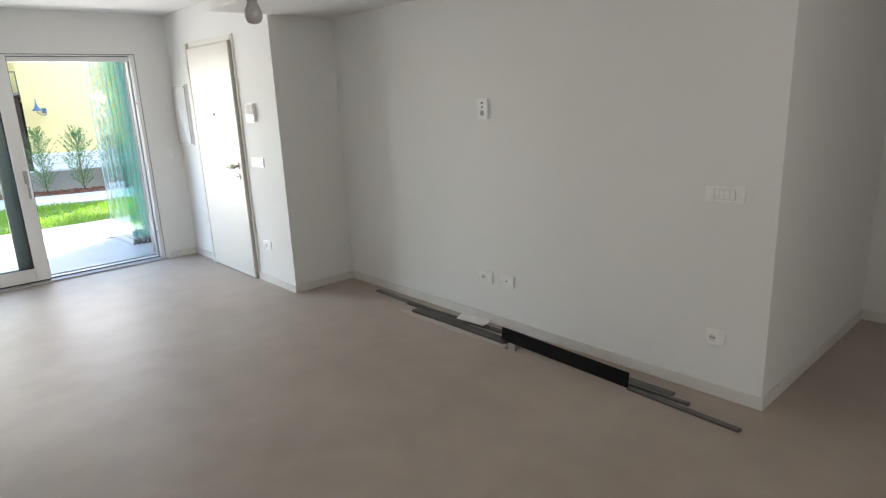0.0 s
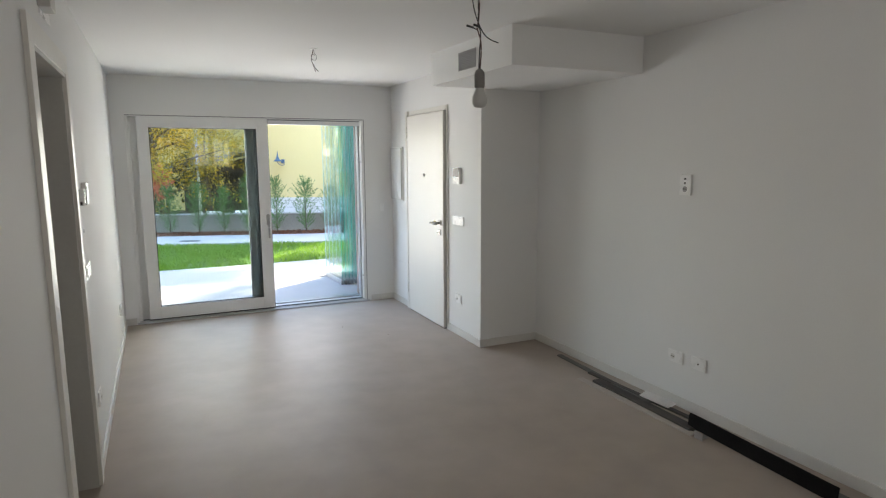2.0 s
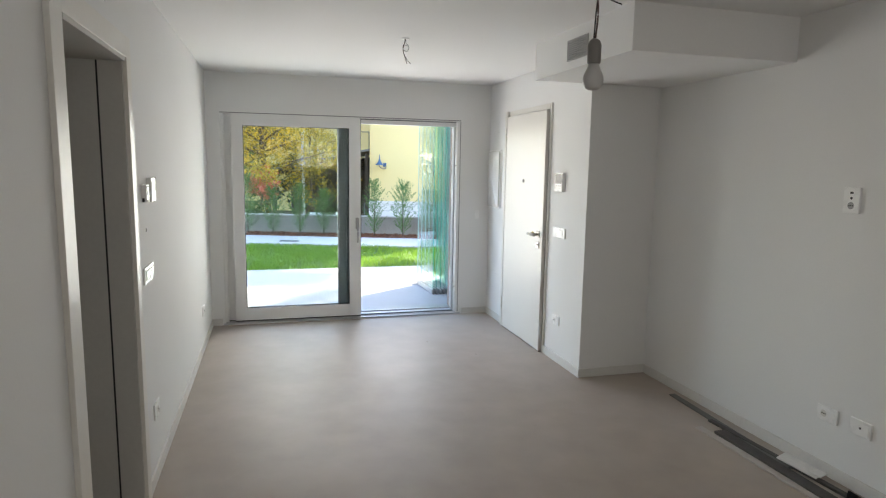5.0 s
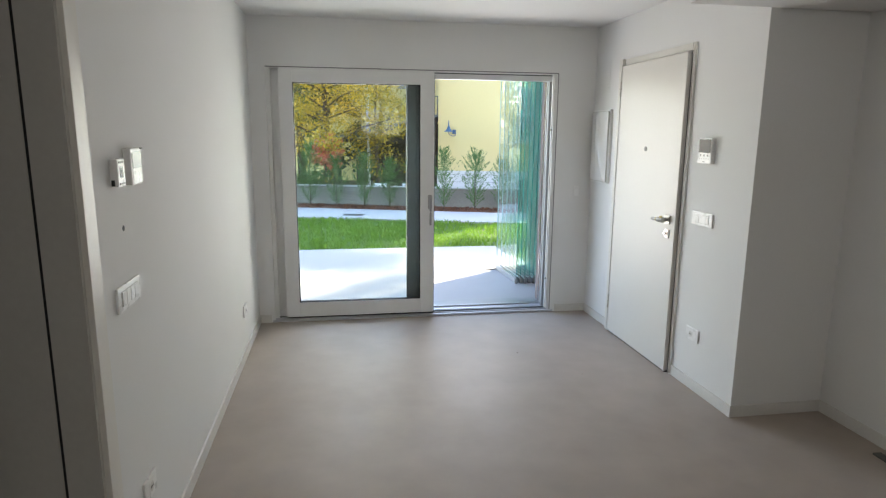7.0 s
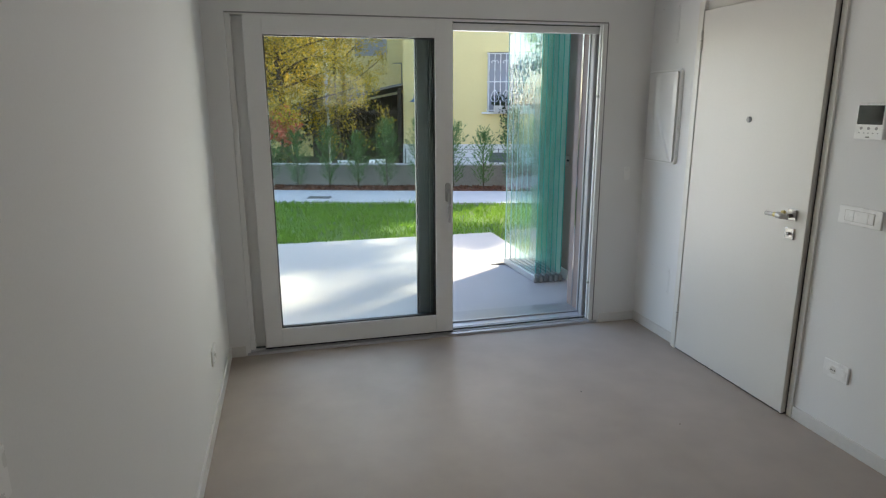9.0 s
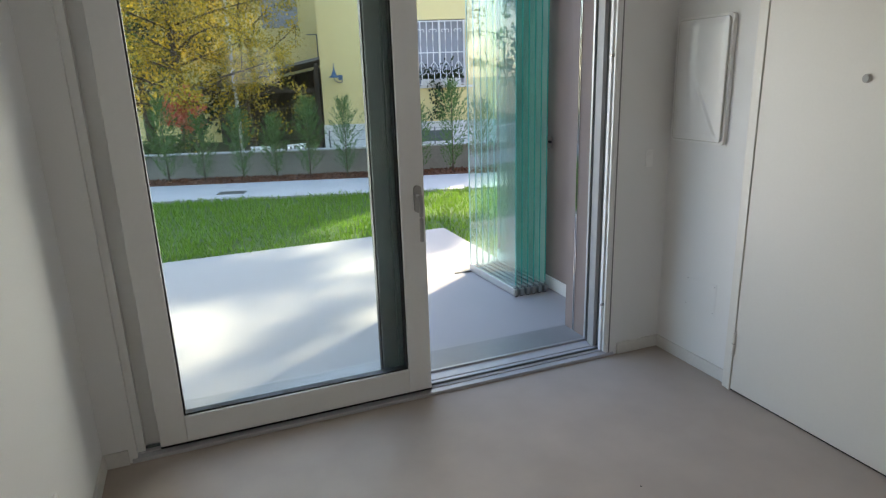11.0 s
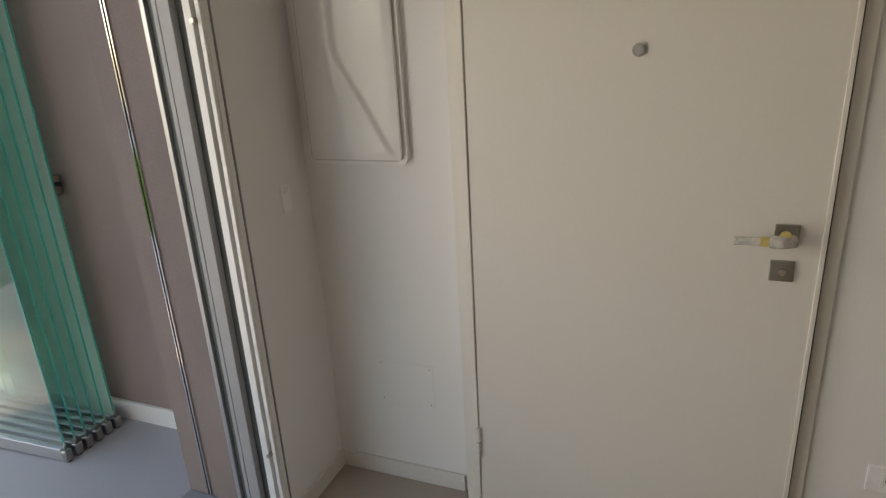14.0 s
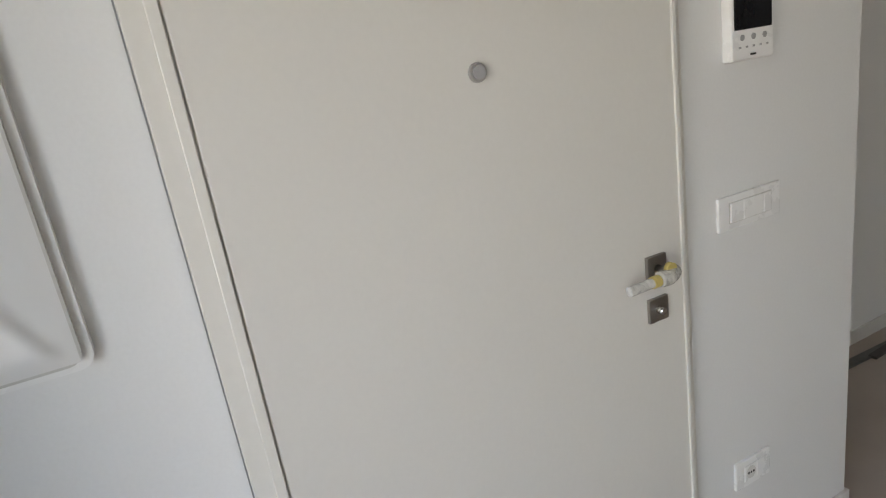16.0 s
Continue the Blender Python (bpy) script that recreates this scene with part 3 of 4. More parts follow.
# folding glass doors stacked against the porch wall
fold_panels = []
for k in range(6):
    x0 = -0.296 + k * 0.0485
    fg = thing("glass_door_panel", (x0, 1.17, -0.015), "frameless green tinted glass panel folded in a stack", "glass panel", group="folding glass door")
    y1 = 1.885 - 0.012 * k
    bm = bmesh.new()
    bm.faces.new([bm.verts.new((x0 + 0.014, y, z)) for y, z in ((1.176, 0.045), (1.176, 2.42), (y1 - 0.006, 2.42), (y1 - 0.006, 0.045))])
    g = part("pane", bm, M_FOLD if k == 0 else M_FOLD3 if k == 5 else M_FOLD2, fg)
    if g.data.polygons[0].normal.x > 0:
        g.data.flip_normals()
    g.visible_shadow = False
    part("pane_edge", boxes((x0 + 0.0115, x0 + 0.0165, 1.170, 1.176, 0.045, 2.42)), M_EDGE, fg, "dark green glass edge")
    part("pane_edge", boxes((x0 + 0.010, x0 + 0.018, y1 - 0.006, y1, 0.045, 2.42)), M_EDGE2, fg, "pale glass edge")
    part("bottom_rail", boxes((x0, x0 + 0.028, 1.185, y1, -0.010, 0.046), bevel=0.003), M_ALU, fg, "aluminium bottom rail")
    part("end_cap", boxes((x0 - 0.003, x0 + 0.031, 1.158, 1.185, -0.012, 0.040), bevel=0.006), M_STEEL, fg)
    part("pin", rods(((x0 + 0.014, 1.172, 0.04), (x0 + 0.014, 1.172, 0.072), 0.004)), M_STEEL, fg)
    part("roller", rods(((x0 + 0.014, 1.172, -0.015), (x0 + 0.014, 1.172, -0.010), 0.012)), M_BLACK, fg)
    fg.rotation_euler[2] = radians(3.0)
    fg.location += Vector((-0.04, -0.058, 0.0))
    fold_panels.append(fg)
lk = part("latch", boxes((-0.049, -0.012, 1.155, 1.185, 1.035, 1.115), bevel=0.003), M_STEEL, fold_panels[5], "small steel latch")
part("knob", rods(((-0.035, 1.158, 1.08), (-0.035, 1.135, 1.08), 0.009)), M_BLACK, lk)
st = tagged(solid("floor_bracket", boxes((-0.51, -0.37, 1.80, 1.825, -0.015, -0.007), (-0.44, -0.37, 1.79, 1.835, -0.007, 0.0), bevel=0.002), M_STEEL, (-0.44, 1.81, -0.015)), "small metal bracket on the terrace", "bracket")

# garden strips run at a slant to the house
GA = radians(-17.5)
GD, GN = Vector((math.cos(GA), math.sin(GA), 0)), Vector((-math.sin(GA), math.cos(GA), 0))


def slant(u, n, z=0.0):
    return GD * u + GN * n + Vector((0, 0, z))


SL = Matrix(((GD.x, GN.x, 0, 0), (GD.y, GN.y, 0, 0), (0, 0, 1, 0), (0, 0, 0, 1)))


def slanted(bm):
    return turned(bm, SL)


structure("path", slanted(boxes((-14, 14, 5.5, 6.88, -0.3, -0.012), bevel=0.004)), M_PATH, "pale concrete garden path", "path")
structure("flower_bed", slanted(boxes((-14, 14, 6.88, 7.42, -0.3, 0.0))), M_MULCH, "narrow bed covered with red brown bark mulch", "flower bed")
structure("garden_wall", slanted(boxes((-14, 14, 7.42, 7.6, -0.3, 0.40), bevel=0.006)), M_CONC, "low grey concrete garden wall", "garden wall")
structure("wall_cap", slanted(boxes((-14, 14, 7.40, 7.62, 0.402, 0.425), bevel=0.004)), M_PATH, "pale coping on the low garden wall", "coping")
bm = bmesh.new()
lawn = [(-14, 3.332), (0.002, 3.332), (0.002, 2.06), (14, 2.06)]
far = slant(14, 5.49), slant(-14, 5.49)
vs = [bm.verts.new((x, y, -0.045)) for x, y in lawn] + [bm.verts.new((p.x, p.y, -0.045)) for p in far]
bm.faces.new(vs)
ex = bmesh.ops.extrude_face_region(bm, geom=list(bm.faces))
bmesh.ops.translate(bm, verts=[v for v in ex["geom"] if isinstance(v, bmesh.types.BMVert)], vec=(0, 0, -0.06))
structure("lawn", bm, M_SOIL, "shaded lawn soil under the grass", "lawn")

# ---- south window (behind the walk) ----
w2 = thing("window_2", (-1.29, YB - 0.12, SWB), "white framed double window in the rear wall", "window", kind="structure")
for x0, x1 in ((SW0, SW0 + 0.05), ((SW0 + SW1) / 2 - 0.04, (SW0 + SW1) / 2 + 0.04), (SW1 - 0.05, SW1)):
    part("window_frame", boxes((x0, x1, YB - 0.16, YB - 0.10, SWB + 0.05, SWT - 0.05), bevel=0.003), M_PVC, w2)
for z0, z1 in ((SWB, SWB + 0.05), (SWT - 0.05, SWT)):
    part("window_frame", boxes((SW0, SW1, YB - 0.16, YB - 0.10, z0, z1), bevel=0.003), M_PVC, w2)


for x0, x1 in ((SW0 + 0.05, (SW0 + SW1) / 2 - 0.04), ((SW0 + SW1) / 2 + 0.04, SW1 - 0.05)):
    g = part("pane", boxes((x0, x1, YB - 0.134, YB - 0.128, SWB + 0.05, SWT - 0.05)), M_DIMMER, w2, "glass pane darkened to weaken the window's reflection")
    g.visible_shadow = False

# ---- electrical fittings ----
def on_wall(bm, wall, at, h):
    """Lays a plate drawn in x (along), y (up), z (out) onto a wall."""
    if wall == "east":
        m = Matrix(((0, 0, -1, 0), (-1, 0, 0, at), (0, 1, 0, h), (0, 0, 0, 1)))
    elif wall == "tv":
        m = Matrix(((0, 0, -1, XT), (-1, 0, 0, at), (0, 1, 0, h), (0, 0, 0, 1)))
    elif wall == "west":
        m = Matrix(((0, 0, 1, XL), (1, 0, 0, at), (0, 1, 0, h), (0, 0, 0, 1)))
    else:
        m = Matrix(((1, 0, 0, at), (0, 0, -1, 0), (0, 1, 0, h), (0, 0, 0, 1)))
    return turned(bm, m)


def spot(wall, at, h):
    return {"east": (0, at, h), "tv": (XT, at, h), "west": (XL, at, h), "north": (at, 0, h)}[wall]


def switch(wall, at, h, w=0.215, keys=(0.0245,) * 4, label="white wall switch plate with rocker keys"):
    t = thing("light_switch", spot(wall, at, h), label, "light switch", group="light switches")
    plate = part("plate", on_wall(boxes((-w / 2, w / 2, -0.041, 0.041, 0.0, 0.009), bevel=0.003), wall, at, h), M_PLATE, t)
    x = -sum(keys) / 2
    part("insert", on_wall(boxes((x - 0.003, -x + 0.003, -0.025, 0.025, 0.008, 0.0096)), wall, at, h), M_LINING, plate, "grey plate drawn as the shadow gap round the keys")
    for k in keys:
        part("rocker", on_wall(boxes((x + 0.0008, x + k - 0.0008, -0.0235, 0.0235, 0.008, 0.0125), bevel=0.0015), wall, at, h), M_PLATE, plate)
        x += k
    return t


def socket(wall, at, h, w=0.125, dx=0.0, schuko=True, label="white wall socket plate"):
    t = thing("power_socket", spot(wall, at, h), label, "socket", group="wall sockets")
    plate = part("plate", on_wall(boxes((-w / 2, w / 2, -0.041, 0.041, 0.0, 0.009), bevel=0.003), wall, at, h), M_PLATE, t)
    if schuko:
        part("insert", on_wall(boxes((dx - 0.0235, dx + 0.0235, -0.0235, 0.0235, 0.008, 0.0110), bevel=0.001), wall, at, h), M_PLATE, plate)
        part("well", on_wall(rods(((dx, 0, 0.0105), (dx, 0, 0.0116), 0.0185), seg=24), wall, at, h), M_BASE, plate, "raised grey disc drawn as a recessed well")
        for px, r in ((-0.0095, 0.0038), (0.0, 0.003), (0.0095, 0.0038)):
            part("hole", on_wall(rods(((dx + px, 0, 0.011), (dx + px, 0, 0.0122), r), seg=10), wall, at, h), M_SLOT, plate)
    else:
        part("jack", on_wall(rods(((dx, 0, 0.008), (dx, 0, 0.0112), 0.0055), seg=14), wall, at, h), M_SLOT, plate, "dark aerial jack")
    part("blank", on_wall(boxes((dx + 0.0255, w / 2 - 0.012, -0.0235, 0.0235, 0.008, 0.0105), bevel=0.001), wall, at, h), M_PLATE, plate)
    return t


switch("east", -1.745, 1.085, keys=(0.045, 0.071, 0.027))
socket("east", -1.745, 0.352, w=0.135, dx=-0.012)
socket("tv", -3.855, 0.332, w=0.125, dx=-0.018)
socket("tv", -4.05, 0.338, w=0.12, dx=0.0, schuko=False, label="white wall plate with an aerial jack")
switch("tv", -5.465, 1.058, w=0.19)
socket("tv", -5.4665, 0.32, w=0.092, dx=-0.014)
switch("west", -3.06, 1.066, w=0.215, keys=(0.039,) * 4)
socket("west", -0.77, 0.338, w=0.125)
socket("west", -3.02, 0.35, w=0.125)
tv = thing("wall_socket", spot("tv", -3.868, 1.477), "upright white socket plate with two outlets", "socket", group="wall sockets")
pl = part("plate", on_wall(boxes((-0.046, 0.046, -0.066, 0.066, 0.0, 0.012), bevel=0.003), "tv", -3.868, 1.477), M_PLATE, tv)
for dz in (-0.026, 0.026):
    part("insert", on_wall(boxes((-0.024, 0.024, dz - 0.0245, dz + 0.0245, 0.009, 0.0118), bevel=0.001), "tv", -3.868, 1.477), M_PLATE, pl)
part("well", on_wall(rods(((0, -0.026, 0.0112), (0, -0.026, 0.0126), 0.0185), seg=20), "tv", -3.868, 1.477), M_VENT, pl, "raised grey disc drawn as a round socket well")
for px in (-0.0095, 0.0, 0.0095):
    part("hole", on_wall(rods(((px, -0.026, 0.012), (px, -0.026, 0.0132), 0.0036), seg=8), "tv", -3.868, 1.477), M_SLOT, pl)
part("jack", on_wall(boxes((-0.009, 0.009, 0.034, 0.044, 0.0112, 0.0124)), "tv", -3.868, 1.477), M_SLOT, pl, "dark data jack")
part("jack", on_wall(rods(((0, 0.012, 0.0112), (0, 0.012, 0.0126), 0.007), seg=14), "tv", -3.868, 1.477), M_SLOT, pl, "dark aerial jack")

# video door phone
ic = thing("intercom", spot("east", -1.745, 1.50), "white video door phone with a black screen", "intercom")
ib = part("body", on_wall(boxes((-0.068, 0.068, -0.076, 0.076, 0.0, 0.026), bevel=0.004), "east", -1.738, 1.498), M_PLATE, ic)
part("screen", on_wall(boxes((-0.060, 0.060, -0.012, 0.068, 0.0255, 0.0272)), "east", -1.738, 1.498), M_SCREEN, ib, "black screen")
for i in range(3):
    part("button", on_wall(rods(((-0.036 + i * 0.036, -0.028, 0.0255), (-0.036 + i * 0.036, -0.028, 0.0278), 0.0065), seg=14), "east", -1.738, 1.498), M_VENT, ib)
for i in range(5):
    part("button", on_wall(boxes((-0.046 + i * 0.022, -0.040 + i * 0.022, -0.050, -0.046, 0.0255, 0.0272)), "east", -1.738, 1.498), M_VENT, ib)
part("mark", on_wall(boxes((-0.010, 0.008, -0.067, -0.063, 0.0255, 0.0268)), "east", -1.738, 1.498), M_SLOT, ib, "small dark mark")

# consumer unit with its protective film
cu = thing("electrical_panel", spot("east", -0.20, 1.21), "white electrical panel under a wrinkled protective film", "electrical panel")


def rounded_slab(y0, y1, z0, z1, x0, x1, r):
    bm = bmesh.new()
    ring = []
    for cy, cz, a0 in ((y1 - r, z1 - r, 0), (y0 + r, z1 - r, 90), (y0 + r, z0 + r, 180), (y1 - r, z0 + r, 270)):
        for k in range(6):
            a = radians(a0 + k * 18)
            ring.append((cy + r * math.cos(a), cz + r * math.sin(a)))
    lo = [bm.verts.new((x1, y, z)) for y, z in ring]
    hi = [bm.verts.new((x0, y, z)) for y, z in ring]
    for k in range(len(ring)):
        bm.faces.new((lo[k], lo[(k + 1) % len(ring)], hi[(k + 1) % len(ring)], hi[k]))
    bm.faces.new(hi)
    bm.faces.new(lo[::-1])
    return bm


cb = part("body", rounded_slab(-0.378, -0.035, 1.186, 1.785, -0.020, 0.0, 0.022), M_PLATE, cu)
part("cover", rounded_slab(-0.366, -0.047, 1.198, 1.773, -0.032, -0.020, 0.02), M_LINING, cb, "grey raised cover")
bm = bmesh.new()
NY, NZ = 48, 84
grid = []
for j in range(NZ + 1):
    for i in range(NY + 1):
        y, z = -0.362 + 0.311 * i / NY, 1.202 + 0.567 * j / NZ
        n1 = noise.noise(Vector((y * 4 + z * 2, z * 2.2, 1.7)))
        f = (1.545 - z) / 0.32
        dl = y + 0.150 + 0.178 * max(0.0, f)
        amp, w = 0.010 * min(1.0, max(0.0, f) * 2.2), 0.035 + 0.085 * max(0.0, f)
        fold = amp * (max(0.0, 1 - dl / w) ** 1.5 if dl > 0 else max(0.0, 1 + dl / 0.016))
        band = 0.009 * math.exp(-((y + 0.150 + 0.04 * max(0.0, f)) / 0.026) ** 2) * min(1.0, max(0.0, 1.25 - f))
        edge = min(1.0, min(i, NY - i) / 4, min(j, NZ - j) / 4)
        side = max(0.0, 1 - (y + 0.362) / 0.05) * max(0.0, 1 - abs(z - 1.40) / 0.2) + max(0.0, 1 - (-0.055 - y) / 0.04) * max(0.0, 1 - abs(z - 1.30) / 0.06)
        n2 = 2.4 * side * noise.noise(Vector((y * 75, z * 60, 2.2)))
        grid.append(bm.verts.new((-0.0325 - edge * (0.002 + 0.0035 * abs(n1) + fold + band + 0.0010 * n2), y, z)))
for j in range(NZ):
    for i in range(NY):
        a = j * (NY + 1) + i
        f = bm.faces.new((grid[a], grid[a + 1], grid[a + NY + 2], grid[a + NY + 1]))
        f.smooth = True
part("film", bm, M_FILM, cu, "wrinkled glossy protective film")

# flush covers beside the entrance door
for y0, y1, z0, z1 in ((-0.404, -0.195, 0.318, 0.487), (-0.285, -0.10, 1.95, 2.18)):
    hc = thing("cover_plate", (0, (y0 + y1) / 2, z0), "thin white blank cover plate on the wall", "cover plate", group="blank cover plates")
    part("plate", boxes((-0.0018, 0.0, y0, y1, z0, z1)), M_WALL, hc)
    for y in (y0 + 0.012, y1 - 0.012):
        for z in (z0 + 0.014, z1 - 0.014):
            part("screw", rods(((-0.0016, y, z), (-0.0024, y, z), 0.002), seg=10), M_SLOT, hc)
nc = thing("cover_plate", (-0.13, 0, 1.05), "thin white blank cover plate on the wall", "cover plate", group="blank cover plates")
part("plate", boxes((-0.155, -0.108, -0.003, 0.0, 1.05, 1.14), bevel=0.001), M_PLATE, nc)

# thermostat pair on the west wall
th = thing("thermostat", spot("west", -3.086, 1.417), "small white thermostat with a display and bright clips", "thermostat")
tb = part("body", on_wall(boxes((-0.034, 0.034, -0.043, 0.043, 0.0, 0.024), bevel=0.004), "west", -3.086, 1.462), M_PLATE, th)
part("display", on_wall(boxes((-0.014, 0.014, -0.016, 0.018, 0.0235, 0.0252)), "west", -3.086, 1.462), M_SCREEN, tb)
for dz in (-0.034, 0.032):
    part("clip", on_wall(boxes((-0.022, 0.022, dz - 0.003, dz + 0.003, 0.0235, 0.0265), bevel=0.001), "west", -3.086, 1.462), M_VENT, tb)
part("terminal", on_wall(boxes((-0.0355, -0.033, -0.04, -0.022, 0.004, 0.014)), "west", -3.086, 1.462), M_SLOT, tb)
cp = thing("control_panel", spot("west", -2.935, 1.406), "white wall controller with a film on its display", "control panel")
kb = part("body", on_wall(boxes((-0.056, 0.056, -0.058, 0.062, 0.0, 0.024), bevel=0.004), "west", -2.935, 1.472), M_PLATE, cp)
part("display", on_wall(boxes((-0.042, 0.046, -0.004, 0.048, 0.0235, 0.0252)), "west", -2.935, 1.472), M_LCD, kb)
part("film", on_wall(boxes((-0.044, 0.052, -0.054, -0.004, 0.0235, 0.0246)), "west", -2.935, 1.472), M_GFILM, kb, "loose clear film")
part("tab", on_wall(boxes((0.044, 0.066, 0.056, 0.062, 0.022, 0.026)), "west", -2.935, 1.472), M_SLOT, kb)
hole = tagged(solid("wall_hole", on_wall(rods(((0, 0, -0.002), (0, 0, 0.001), 0.0095), seg=12), "west", -3.042, 1.28), M_BLACK, (XL, -3.042, 1.28)), "small dark cable hole in the plaster", "cable hole")
ab = thing("alarm_box", spot("west", -3.85, 2.24), "slim white box fixed above the doorway", "alarm box")
part("body", on_wall(boxes((-0.07, 0.07, 0.0, 0.20, 0.0, 0.045), bevel=0.004), "west", -3.86, 2.235), M_LINING, ab)
part("cap", on_wall(boxes((-0.10, 0.16, -0.02, 0.22, 0.0, 0.004)), "west", -3.80, 2.235), M_PLATE, ab)

# ---- bare bulb and loose ceiling wires ----
bx, by = -1.368, -4.68
bl = thing("hanging_bulb", (bx, by, 1.842), "opal light bulb hanging bare on twisted wires", "light bulb")
part("bulb", lathe([(0.002, 0.0), (0.012, 0.001), (0.022, 0.006), (0.028, 0.016), (0.0300, 0.029), (0.028, 0.042), (0.022, 0.055), (0.017, 0.066), (0.0155, 0.074)], (bx, by, 1.842), 24), M_BULB, bl)
part("lampholder", lathe([(0.0165, 0.074), (0.0195, 0.078), (0.0195, 0.125), (0.018, 0.132), (0.014, 0.140), (0.006, 0.145)], (bx, by, 1.842), 24), M_SOCKET, bl)
part("wire", tube([(bx, by, 1.975), (bx + 0.006, by, 2.04), (bx + 0.004, by, 2.09), (bx - 0.008, by, 2.125), (bx - 0.012, by, 2.135)], 0.0026), M_WIRE, bl)
part("wire", tube([(bx - 0.002, by + 0.003, 1.975), (bx + 0.001, by + 0.003, 2.05), (bx + 0.004, by, 2.11), (bx - 0.002, by, 2.14)], 0.0022), M_WIREK, bl)
part("wire", tube([(bx - 0.035, by, H), (bx - 0.038, by, 2.33), (bx - 0.028, by, 2.22), (bx - 0.004, by, 2.15), (bx + 0.03, by, 2.105), (bx + 0.075, by - 0.01, 2.085)], 0.0022), M_WIREK, bl)
part("wire", tube([(bx - 0.012, by, H), (bx - 0.016, by, 2.32), (bx - 0.006, by, 2.22), (bx - 0.008, by, 2.14)], 0.0024), M_WIREK, bl)
part("wire", tube([(bx - 0.006, by, H), (bx - 0.008, by, 2.34), (bx - 0.001, by, 2.24), (bx - 0.006, by, 2.145)], 0.0024), M_WIRE, bl)
part("connector", rods(((bx - 0.055, by, 2.140), (bx - 0.026, by, 2.134), 0.0038)), M_WIREK, bl)
part("wire", tube([(bx - 0.027, by, 2.134), (bx - 0.014, by, 2.130), (bx - 0.003, by, 2.140)], 0.0022), M_WIREK, bl)
part("connector", rods(((bx - 0.026, by, 2.146), (bx - 0.002, by, 2.140), 0.0042)), M_WIREK, bl)
wx, wy = -1.38, -2.1
wr = thing("ceiling_wires", (wx, wy, H - 0.17), "loose coiled wires hanging from the ceiling", "wires")
part("rose", rods(((wx, wy, H - 0.006), (wx, wy, H), 0.024), seg=18), M_PLATE, wr)
part("wire", tube([(wx, wy, H), (wx + 0.004, wy, H - 0.03), (wx + 0.022, wy, H - 0.055), (wx + 0.012, wy, H - 0.085), (wx - 0.015, wy, H - 0.075), (wx - 0.012, wy, H - 0.045), (wx + 0.012, wy, H - 0.05)], 0.0022), M_VENT, wr)
part("wire", tube([(wx - 0.004, wy, H), (wx - 0.006, wy, H - 0.03), (wx - 0.018, wy, H - 0.06), (wx - 0.012, wy, H - 0.10), (wx + 0.01, wy, H - 0.14), (wx + 0.034, wy, H - 0.165)], 0.0022), M_WIREK, wr)
part("wire", tube([(wx + 0.002, wy, H), (wx - 0.010, wy, H - 0.04), (wx - 0.016, wy, H - 0.08), (wx - 0.002, wy, H - 0.13), (wx + 0.012, wy, H - 0.17)], 0.0022), M_WIRE, wr)


# ---- offcuts lying along the wall ----
def lath(name, x0, y0, x1, y1, w, h, z0, material, label, category="offcut", tilt=0.0):
    """A flat bar on the floor from one end to the other."""
    a, b = Vector((x0, y0, z0)), Vector((x1, y1, z0))
    d = b - a
    bm = boxes((0, d.length, -w / 2, w / 2, 0, h), bevel=min(w, h) * 0.12)
    m = Matrix.Translation(a) @ Matrix.Rotation(math.atan2(d.y, d.x), 4, "Z") @ Matrix.Rotation(radians(tilt), 4, "X")
    return tagged(solid(name, turned(bm, m), material, ((x0 + x1) / 2, (y0 + y1) / 2, z0)), label, category, group="offcuts along the wall")


lath("metal_strip", 0.488, -2.670, 0.443, -3.780, 0.045, 0.010, 0.0, M_STRIP, "thin grey metal strip on the floor")
lath("metal_strip", 0.443, -3.130, 0.488, -4.170, 0.035, 0.014, 0.0, M_DSTRIP, "dark grey profile strip on the floor")
lath("dark_plank", 0.373, -3.300, 0.363, -4.230, 0.075, 0.022, 0.0, M_DSTRIP, "dark brown plank lying on the floor", "plank")
lath("pale_strip", 0.300, -3.20, 0.318, -4.27, 0.050, 0.010, 0.0, M_OFFCUT, "pale baseboard offcut on the floor")
lath("metal_strip", 0.413, -4.330, 0.428, -5.330, 0.050, 0.012, 0.0, M_STRIP, "grey metal strip on the floor")
lath("metal_strip", 0.380, -5.050, 0.383, -5.440, 0.022, 0.016, 0.0, M_STRIP, "narrow grey metal profile on the floor")
lath("metal_strip", 0.340, -5.120, 0.310, -5.720, 0.034, 0.012, 0.0, M_STRIP, "long grey metal strip on the floor")
bm = boxes((-0.012, 0.0, -0.475, 0.475, 0.0, 0.084), bevel=0.002)
bb = solid("black_board", turned(bm, Matrix.Translation((0.354, -4.65, 0.013)) @ Matrix.Rotation(radians(-3.0), 4, "Z") @ Matrix.Rotation(radians(8), 4, "Y")), M_BOARD, (0.354, -4.65, 0.013))
tagged(bb, "long black board standing on edge against the strips", "board")
bm = boxes((-0.038, 0.038, -0.115, 0.115, 0.0, 0.006), (-0.025, 0.03, -0.13, -0.06, 0.008, 0.013))
pp = solid("white_tile", turned(bm, Matrix.Translation((0.463, -3.82, 0.036)) @ Matrix.Rotation(radians(9), 4, "Z") @ Matrix.Rotation(radians(-12), 4, "Y") @ Matrix.Rotation(radians(3), 4, "X")), M_PALE, (0.463, -3.82, 0.03))
tagged(pp, "white offcut lying across the planks", "offcut", group="offcuts along the wall")
bk = thing("metal_bracket", (0.345, -4.32, 0.01), "small bent metal bracket on the planks", "bracket")
